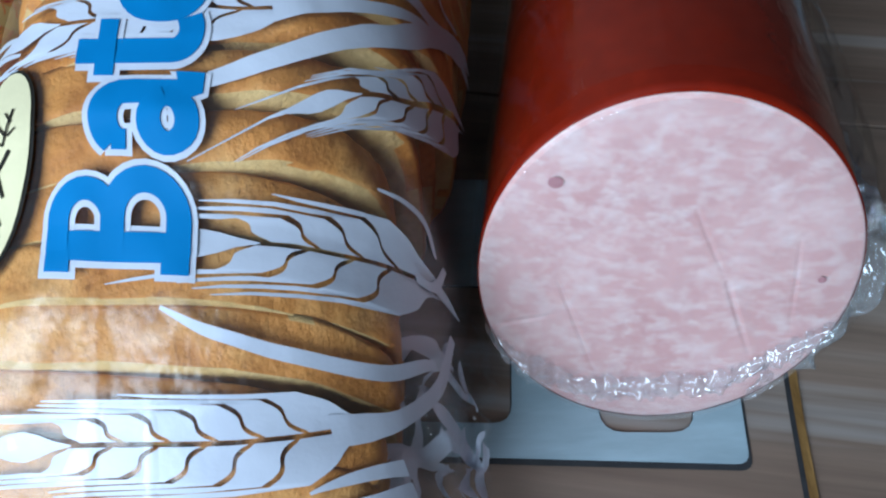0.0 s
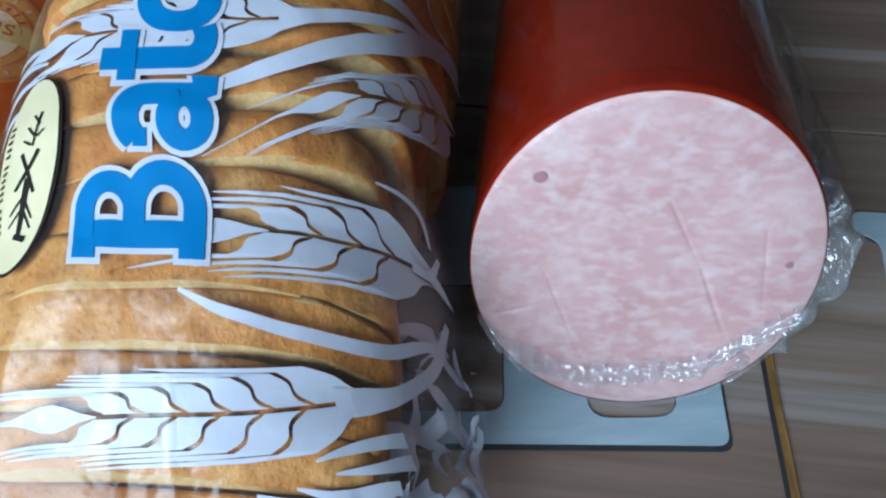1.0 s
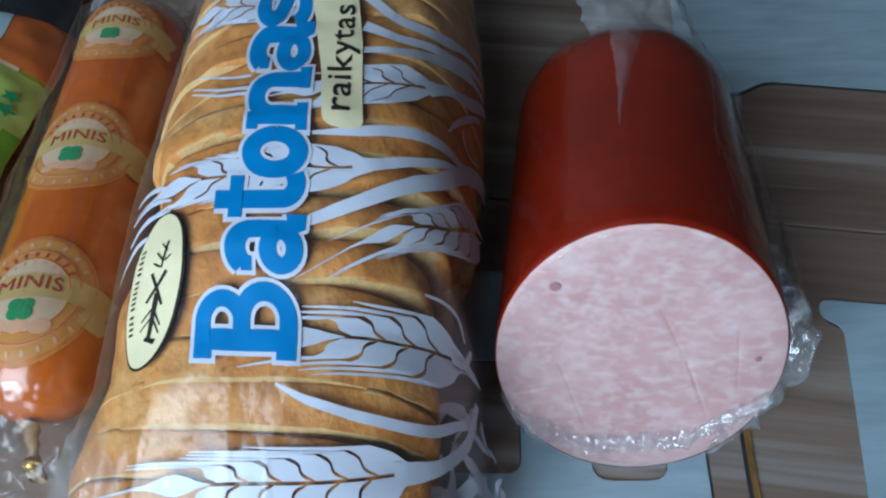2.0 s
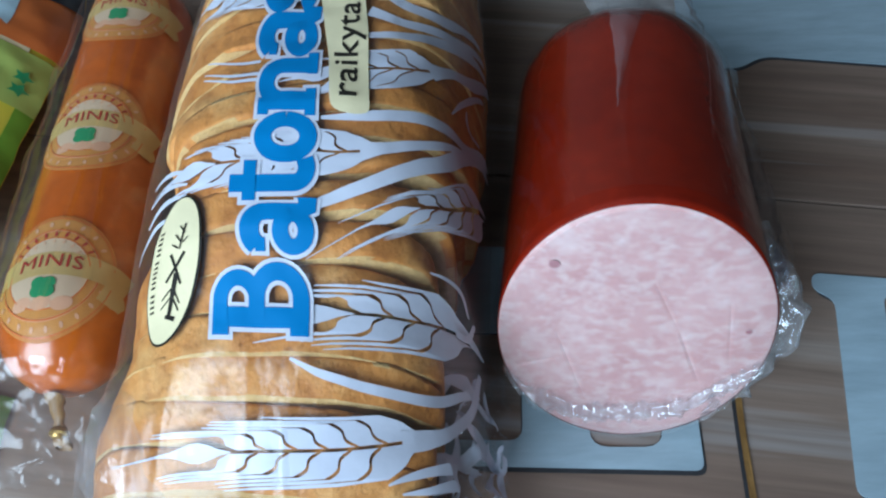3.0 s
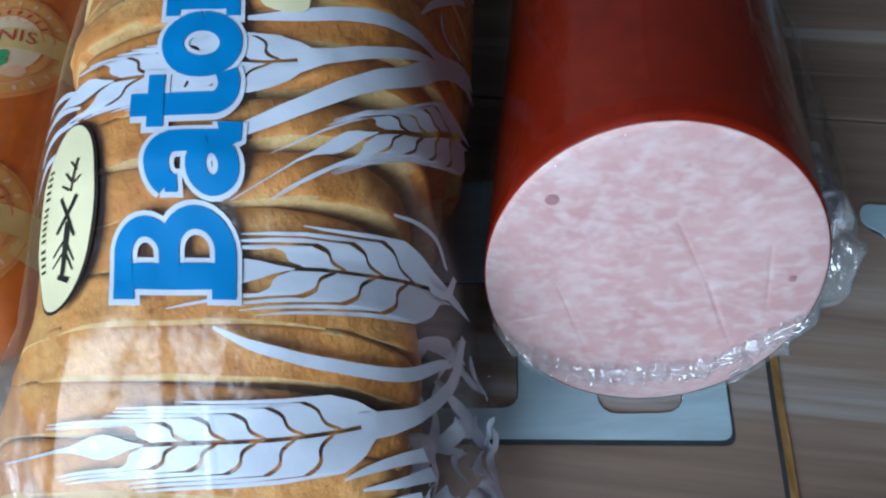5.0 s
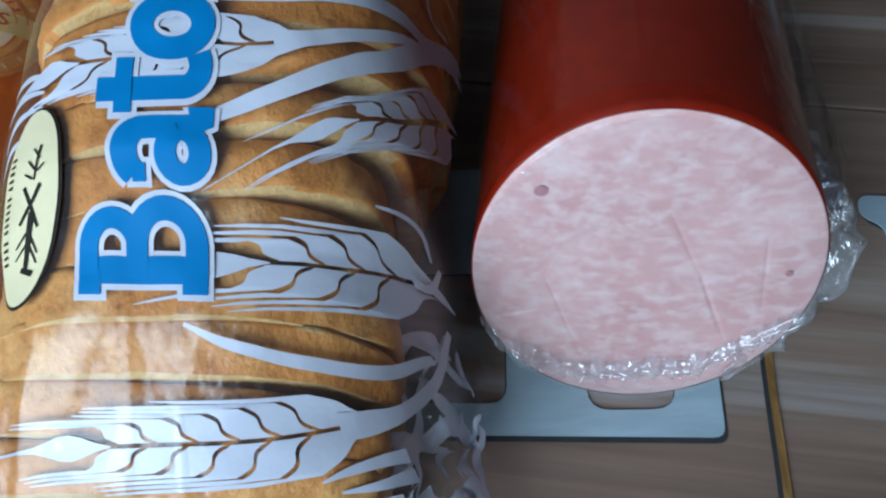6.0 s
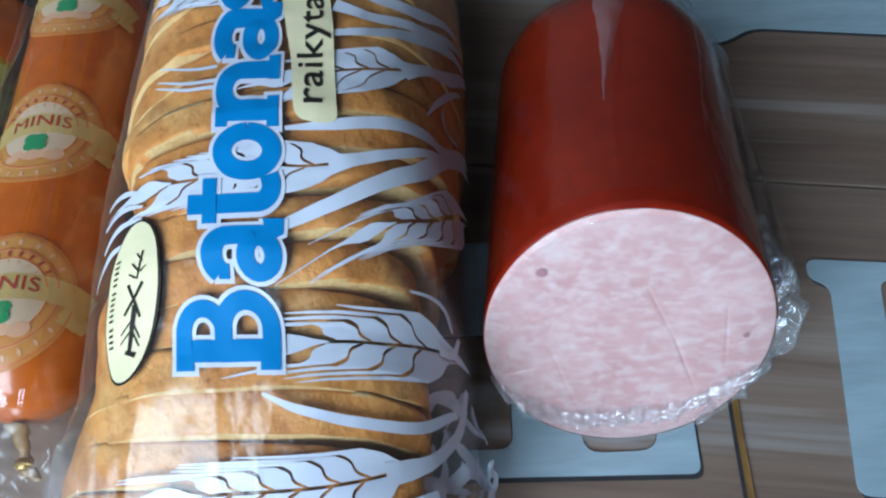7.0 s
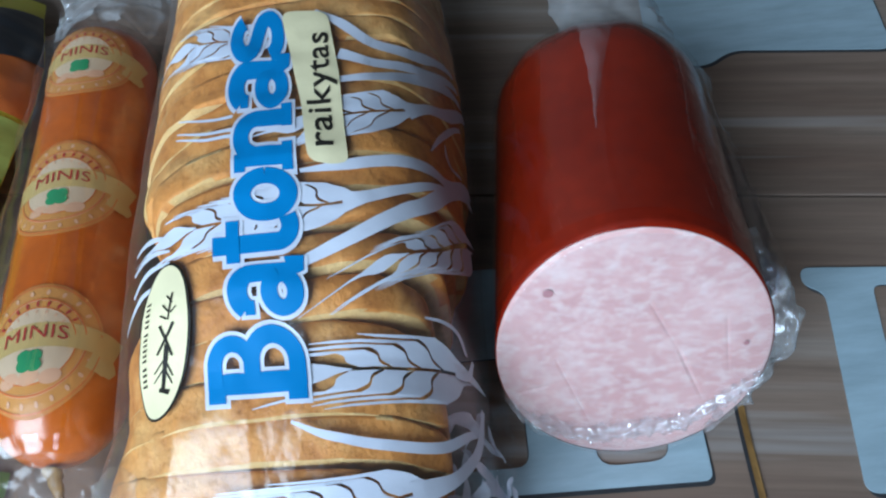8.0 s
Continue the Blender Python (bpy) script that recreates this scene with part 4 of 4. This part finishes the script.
# the film's gathered edge runs across the lower part of the face
PLEAT_U = (-1.0, -0.73, -0.33, -0.10, 0.20, 0.45, 0.67, 1.0)
PLEAT_V = (-0.36, -0.65, -0.76, -0.76, -0.70, -0.65, -0.45, -0.20)
bm = bmesh.new()
rows = []
for j in range(191):
    row = []
    v = -1.0 + 2.0 * j / 190
    for i in range(191):
        u = -1.0 + 2.0 * i / 190
        rad = math.hypot(u, v)
        f = 1.0 / max(rad, 1e-6) if rad > 1 else 1.0
        uu, vv = u * f, v * f
        d = vv - float(np.interp(uu, PLEAT_U, PLEAT_V))
        near = math.exp(-d / 0.09) if d >= 0 else math.exp(-(d / 0.03) ** 2)
        out = 0.0022 + 0.0003 * noise.noise(Vector((uu * 5, vv * 5, 0))) + 0.0014 * math.exp(-(d / 0.022) ** 2)
        out += 0.0020 * near * (0.5 + 0.5 * math.sin(uu * 36 + 9 * noise.noise(Vector((uu * 5, vv * 4, 2))))) * (0.6 + 0.8 * noise.noise(Vector((uu * 6, vv * 3, 8))))
        out += sum(crease(uu, vv, (a[0] + 0.03, a[1]), (b[0] + 0.03, b[1]), w, 0.0004 * h) for a, b, w, h in FOLDS)
        row.append(face_point(uu * 0.975, vv * 0.975, out))
    rows.append(row)
lattice(bm, rows)
bmesh.ops.remove_doubles(bm, verts=bm.verts[:], dist=1e-5)
part("face_film", bm, MAT_FACEFILM, wrap, "clear film stretched over the cut face")


def pleat_at(t, s_):
    """The gathered edge: t along it, s_ across it."""
    u = -0.93 + 1.88 * t
    v = float(np.interp(u, PLEAT_U, PLEAT_V)) + 0.17 * (s_ - 0.35) * (1 + 0.5 * noise.noise(Vector((u * 4, 0, 5))))
    q = math.hypot(u, v)
    if q > 0.99:
        u, v = u * 0.99 / q, v * 0.99 / q
    tooth = math.sin(u * 42 + 7 * noise.noise(Vector((u * 5, 1, 2))))
    out = 0.0026 + 0.0012 * tooth * (0.4 + s_) + 0.0016 * noise.noise(Vector((u * 26, v * 26, 4))) + 0.0010 * math.sin(math.pi * s_)
    return face_point(u, v + 0.02 * s_ * tooth, out)


def crumpled_sheet(rows_fn, nu, nv, size, amount, seed):
    bm = bmesh.new()
    rows = []
    for i in range(nu + 1):
        row = []
        for k in range(nv + 1):
            p = Vector(rows_fn(i / nu, k / nv))
            q = p * size + Vector((seed, seed * 0.7, 0))
            p += amount * Vector((noise.noise(q), noise.noise(q + Vector((9, 0, 0))), noise.noise(q + Vector((0, 9, 0)))))
            p += amount * 0.5 * Vector((noise.noise(q * 2.3), noise.noise(q * 2.3 + Vector((9, 0, 0))), noise.noise(q * 2.3 + Vector((0, 9, 0)))))
            p.z = max(p.z, 0.0015)
            row.append(p)
        rows.append(row)
    lattice(bm, rows)
    return bm


bm = bmesh.new()
lattice(bm, [[pleat_at(i / 240, k / 14) for k in range(15)] for i in range(241)])
part("pleated_edge", bm, MAT_CRINKLE, wrap, "bright crinkled edge of the film")


# gathered film beside the cut face, and the tail behind the rounded end
def gather(t, s):
    a = radians(-160 + 320 * s)
    w = 0.0012 + 0.0060 * math.sin(math.pi * min(1.0, 0.08 + 0.80 * t)) ** 1.3
    way = smooth_line([(0.024, -0.0155, 0.016), (0.036, -0.008, 0.023), (0.0450, 0.001, 0.033), (0.0455, 0.012, 0.040), (0.0430, 0.028, 0.048)], 40)
    c = way[min(int(t * (len(way) - 1)), len(way) - 1)]
    return c + Vector((w * math.cos(a), 0.5 * w * math.sin(a), w * math.sin(a)))


part("gathered_film", crumpled_sheet(gather, 60, 34, 105, 0.0034, 3.0), MAT_CRINKLE, wrap, "gathered crinkled film")


def side_film(t, s):
    return Vector((0.0435 + 0.004 * math.sin(math.pi * t) + 0.0045 * s, 0.008 + 0.085 * t, 0.054 - 0.046 * s - 0.008 * t))


part("side_film", crumpled_sheet(side_film, 50, 24, 110, 0.0030, 4.0), MAT_SIDE, wrap, "loose clear film beside the sausage")


def tail(t, s):
    q = 2 * s - 1
    w = 0.0195 + 0.003 * t
    return Vector((0.023 + 0.004 * t + w * q, 0.098 + 0.010 * (1 - q * q) + 0.13 * t, 0.056 + 0.012 * (1 - q * q) - 0.006 * t + 0.002 * math.sin(9 * s + 4 * t)))


part("tail_film", crumpled_sheet(tail, 46, 60, 110, 0.0022, 6.0), MAT_MILKY, wrap, "crumpled milky tail of the clear bag")


def fold(t, s):
    p = sausage_point(0.106 - 0.060 * t, radians(99 + 5 * t), sausage_radius(0.106 - 0.060 * t) + 0.0014)
    w = 0.014 * (1 - t) ** 1.7 + 0.0005
    return p + Vector((w * (s - 0.35), 0, 0.003 * (1 - t) * math.sin(math.pi * s)))


part("film_fold", crumpled_sheet(fold, 40, 10, 150, 0.0005, 8.0), MAT_FACEFILM, wrap, "narrow milky fold of film")

# ---- the orange sausage stick ----
OA, OB = Vector((-0.1722, -0.003, 0.0222)), Vector((-0.1812, 0.190, 0.0222))
ORAD = 0.0212
OAX = (OB - OA).normalized()
OSIDE = Vector((OAX.y, -OAX.x, 0))
OLEN = (OB - OA).length


def stick_radius(s):
    for e in ((0.030 - s) / 0.030, (s - (OLEN - 0.022)) / 0.022):
        if e > 0:
            return ORAD * math.sqrt(max(1 - e ** 2.2, 0.004))
    return ORAD


def stick_point(s, a, lift=0.0):
    r = stick_radius(s) + lift
    return OA + OAX * s + OSIDE * (r * math.cos(a)) + Vector((0, 0, r * math.sin(a)))


stick = thing("sausage_stick", "orange smoked sausage stick with round printed labels", "sausage", at=(-0.178, 0.09, 0))
bm = bmesh.new()
rows = [[stick_point(OLEN * i / 70, 2 * math.pi * k / 56, 0.0003 * noise.noise(Vector((i * 0.4, k * 0.3, 0)))) for k in range(56)] for i in range(71)]
vs = lattice(bm, rows, close=True)
bm.faces.new(vs[0]), bm.faces.new(vs[-1])
bmesh.ops.recalc_face_normals(bm, faces=bm.faces[:])
part("casing", bm, MAT_SMOKED, stick, "glossy orange casing")


def on_stick(lift):
    """Lays a flat label on the stick: u along its axis, v round it from the top."""
    def place(v, u):
        return tuple(stick_point(min(max(u, 0.001), OLEN - 0.001), math.pi / 2 - v / ORAD, 0.0002 + 0.4 * lift))
    return place


def round_label(u0, v0):
    bm = bmesh.new()
    disc_on(bm, v0, u0, 0.0200, 0.0215, on_stick(0.0004))
    lab = part("label", bm, MAT_PEACH, stick, "round cream and red label")
    for rx, mt, lf in ((0.0188, MAT_LABEL, 0.0006), (0.0150, MAT_PINKINK, 0.0008), (0.0142, MAT_LABEL, 0.0010), (0.0118, MAT_DISC, 0.0012)):
        bm = bmesh.new()
        disc_on(bm, v0, u0, rx, rx * 1.07, on_stick(lf), hole=0.0 if lf > 0.0009 else 0.6)
        part("label_ring", bm, mt, lab)
    for k in range(22):
        a = 2 * math.pi * k / 22
        bm = bmesh.new()
        disc_on(bm, v0 + 0.0170 * math.cos(a), u0 + 0.0182 * math.sin(a), 0.0010, 0.0006, on_stick(0.0009), a, 2, 8)
        part("label_dot", bm, MAT_PINKINK, lab)
    for rx, wide in ((0.0192, 0.0004), (0.0149, 0.0005), (0.0120, 0.0004)):
        bm = bmesh.new()
        disc_on(bm, v0, u0, rx, rx * 1.07, on_stick(0.0013), hole=1 - wide / rx, rings=1)
        part("label_line", bm, MAT_ORANGE, lab)
    # arched small print over the banner, as bars
    for k in range(9):
        a = radians(145 - 110 * k / 8)
        bm = bmesh.new()
        disc_on(bm, v0 + 0.0132 * math.cos(a), u0 + 0.0140 * math.sin(a), 0.0011, 0.0005, on_stick(0.0014), a, 1, 6)
        part("label_bar", bm, MAT_RED, lab)
    for k in range(7):
        a = radians(140 - 100 * k / 6)
        bm = bmesh.new()
        disc_on(bm, v0 + 0.0100 * math.cos(a), u0 + 0.0112 * math.sin(a), 0.0007, 0.0004, on_stick(0.0015), a, 1, 6)
        part("label_bar", bm, MAT_PINKINK, lab)
    bm = bmesh.new()
    ribbon(bm, smooth_line([(v0 - 0.017, u0 + 0.001), (v0, u0 + 0.0030), (v0 + 0.017, u0 + 0.0015), (v0 + 0.0245, u0 - 0.0015)], 20), [0.0085, 0.0085, 0.0080, 0.0095], on_stick(0.0014))
    ban = part("banner", bm, MAT_BANNER, lab, "cream ribbon banner")
    bm = bmesh.new()
    ribbon(bm, smooth_line([(v0 + 0.016, u0 - 0.0045), (v0 + 0.0215, u0 - 0.0065), (v0 + 0.0240, u0 - 0.0085)], 10), [0.006, 0.006, 0.003], on_stick(0.0012))
    part("banner_tail", bm, MAT_BANNER, lab)
    pl = on_stick(0.0018)
    part("banner_word", lay_word(word_mesh("MINIS", 0.01, 1.05, 0.0), 0.0180, 0.0046, lambda u, v: pl(v0 - 0.0085 + u, u0 + 0.0003 + v + 0.0015 * math.sin(u * 160))), MAT_RED, ban)
    bm = bmesh.new()
    for k in range(4):
        a = math.pi / 4 + k * math.pi / 2
        disc_on(bm, v0 + 0.002 * math.cos(a), u0 - 0.0055 + 0.002 * math.sin(a), 0.0021, 0.0021, on_stick(0.0017 + 0.0001 * k), 0, 2, 12)
    part("clover", bm, MAT_GREEN, lab, "green clover print")
    for dv in (-0.006, 0.006, 0.0):
        bm = bmesh.new()
        disc_on(bm, v0 + dv, u0 - 0.0105, 0.0032, 0.0022, on_stick(0.0013 + 0.00005 * (dv > 0)), 0.3, 2, 14)
        part("label_flower", bm, MAT_PINKINK, lab)


for u0 in (0.030, 0.0925, 0.160):
    round_label(u0, 0.0006)
# gathered end with its metal clip
bm = bmesh.new()
rows = [[OA - OAX * (0.001 + 0.012 * i / 10) + Vector((0, 0, -0.012 * i / 10)) + Vector((w * math.cos(k * math.pi / 7), 0, w * math.sin(k * math.pi / 7)))
         for k in range(14)] for i, w in ((i, 0.0015 * (1.0 + 0.9 * abs(i - 5) / 5) * (1 + 0.15 * math.sin(i * 2.3))) for i in range(11))]
lattice(bm, rows, close=True)
part("gathered_end", bm, MAT_TWINE, stick, "twisted orange casing end")
bm = bmesh.new()
bmesh.ops.create_cone(bm, cap_ends=True, segments=20, radius1=0.0026, radius2=0.0026, depth=0.0030, matrix=Matrix.Translation(OA - OAX * 0.010 + Vector((0, 0, -0.007))) @ Matrix.Rotation(radians(90), 4, "X"))
bmesh.ops.bevel(bm, geom=bm.edges[:], offset=0.0008, segments=2, affect="EDGES")
part("clip", bm, MAT_GOLD, stick, "gold metal clip")
# clear sleeve over the stick
sleeve = thing("stick_wrapper", "clear plastic sleeve round the orange sausage stick", "plastic wrapper", at=(-0.178, 0.09, 0))
rows = []
for i in range(90):
    s = -0.018 + (OLEN + 0.040) * i / 89
    row = []
    for k in range(241):
        a = radians(-50) + radians(280) * k / 240
        r = ORAD * (1.0 if -0.002 < s < OLEN - 0.01 else 0.75) + 0.0018
        r += max(0.0, -math.cos(a)) ** 3 * (0.004 + 0.003 * noise.noise(Vector((s * 40, 0, 3)))) + crumple(s * 3, a * 0.1, 0, 14, 0.0009)
        for a0 in (62, 84, 112, 138, 160):
            r += 0.0012 * math.exp(-((a - radians(a0 + 4 * math.sin(s * 25 + a0))) / 0.035) ** 2)
        p = OA + OAX * s + OSIDE * (r * math.cos(a)) + Vector((0, 0, max(r * math.sin(a), -0.020)))
        row.append(p)
    rows.append(row)
bm = bmesh.new()
lattice(bm, rows)
part("film", bm, MAT_SLEEVE, sleeve)


def sleeve_end(t, s):
    a = -1.4 + 2.8 * s
    w = 0.024 - 0.006 * t
    return OA - OAX * (0.002 + 0.020 * t) + Vector((w * math.sin(a) - 0.004, 0, 0.018 * math.cos(a) * (1 - 0.8 * t) - 0.019 * t))


part("end_film", crumpled_sheet(sleeve_end, 40, 46, 110, 0.0030, 2.0), MAT_FILM, sleeve, "crumpled sleeve end")


def sleeve_tail(t, s):
    a = -1.4 + 2.8 * s
    w = 0.020 + 0.010 * t
    return OB + OAX * (-0.004 + 0.05 * t) + Vector((w * math.sin(a), 0, 0.020 * math.cos(a) * (1 - 0.6 * t) - 0.008 * t))


part("tail_film", crumpled_sheet(sleeve_tail, 40, 46, 90, 0.0042, 5.0), MAT_MILKY, sleeve, "crumpled sleeve tail")

# ---- the coloured packet beside the stick ----
packet = thing("snack_packet", "soft packet in yellow, green, orange, pale blue and black", "packet", at=(-0.26, 0.12, 0))


def packet_point(u, v):
    """u across from the stick's side, v along."""
    x = -0.2150 - 0.085 * u - 0.006 * math.sin(7 * v) - 0.010 * v
    y = 0.030 + 0.22 * v
    z = 0.040 * (math.sin(math.pi * min(max(0.03 + 0.94 * u, 0.0), 1.0)) ** 0.55) * (math.sin(math.pi * (0.06 + 0.88 * v)) ** 0.4)
    return Vector((x, y, 0.002 + z + crumple(x, y, 0, 45, 0.0022)))


def packet_panel(name, u0, u1, v0, v1, mt, label, lift=0.0, slope=0.0):
    bm = bmesh.new()
    rows = []
    for i in range(31):
        row = []
        for k in range(25):
            u = u0 + (u1 - u0) * k / 24
            v = v0 + (v1 - v0) * i / 30 + slope * (u - u0)
            row.append(packet_point(u, v) + Vector((0.3, 0, 1)) * lift)
        rows.append(row)
    lattice(bm, rows)
    return part(name, bm, mt, packet, label)


packet_panel("front", 0.0, 1.0, 0.0, 1.0, MAT_YELLOW, "yellow printed front")
packet_panel("green_edge", 0.0, 0.05, 0.05, 0.46, MAT_LEAF, "green printed edge", 0.0006)
packet_panel("green_band", 0.0, 0.30, 0.43, 0.56, MAT_LIME, "pale green printed band", 0.0008)
packet_panel("pale_patch", 0.10, 0.75, 0.53, 0.60, MAT_CREAM, "pale yellow patch", 0.0006, 0.08)
packet_panel("orange_band", 0.0, 0.24, 0.57, 0.80, MAT_ORANGE, "orange printed band", 0.0010)
packet_panel("blue_band", 0.20, 0.36, 0.60, 0.90, MAT_SKYBLUE, "blue-grey printed band", 0.0012, 0.35)
packet_panel("dark_band", 0.0, 0.27, 0.74, 0.92, MAT_DARKPACK, "black printed band", 0.0016, -0.2)
packet_panel("white_panel", 0.40, 1.0, 0.64, 1.0, MAT_WHITE, "white printed panel", 0.0014)
rng = random.Random(5)
for k in range(9):
    u, v = rng.uniform(0.06, 0.34), rng.uniform(0.44, 0.56)
    bm = bmesh.new()
    rws = [[packet_point(u + 0.035 * r * math.cos(a * math.pi / 5) * (1 if a % 2 else 0.5), v + 0.016 * r * math.sin(a * math.pi / 5) * (1 if a % 2 else 0.5)) + Vector((0.0006, 0, 0.0022)) for a in range(10)] for r in (0.02, 1.0)]
    lattice(bm, rws, close=True)
    part("leaf_print", bm, MAT_GREEN, packet, "dark green leaf print")

# ---- small green and white packet by the stick's end ----
small = thing("small_packet", "small green and white soft packet lying on the table", "packet", at=(-0.215, 0.0, 0))
for name, y0, y1, mt in (("green_half", -0.004, 0.016, MAT_LEAF), ("white_half", -0.016, -0.0042, MAT_WHITE)):
    bm = bmesh.new()
    rows = []
    for i in range(15):
        y = y0 + (y1 - y0) * i / 14
        rows.append([Vector((-0.250 + 0.052 * k / 20, y - 0.2 * (0.052 * k / 20), 0.001 + 0.010 * math.sin(math.pi * k / 20) ** 0.5 * math.sin(math.pi * (y + 0.017) / 0.034) ** 0.5 + crumple(k * 0.003, y, 0, 80, 0.001))) for k in range(21)])
    lattice(bm, rows)
    part(name, bm, mt, small)
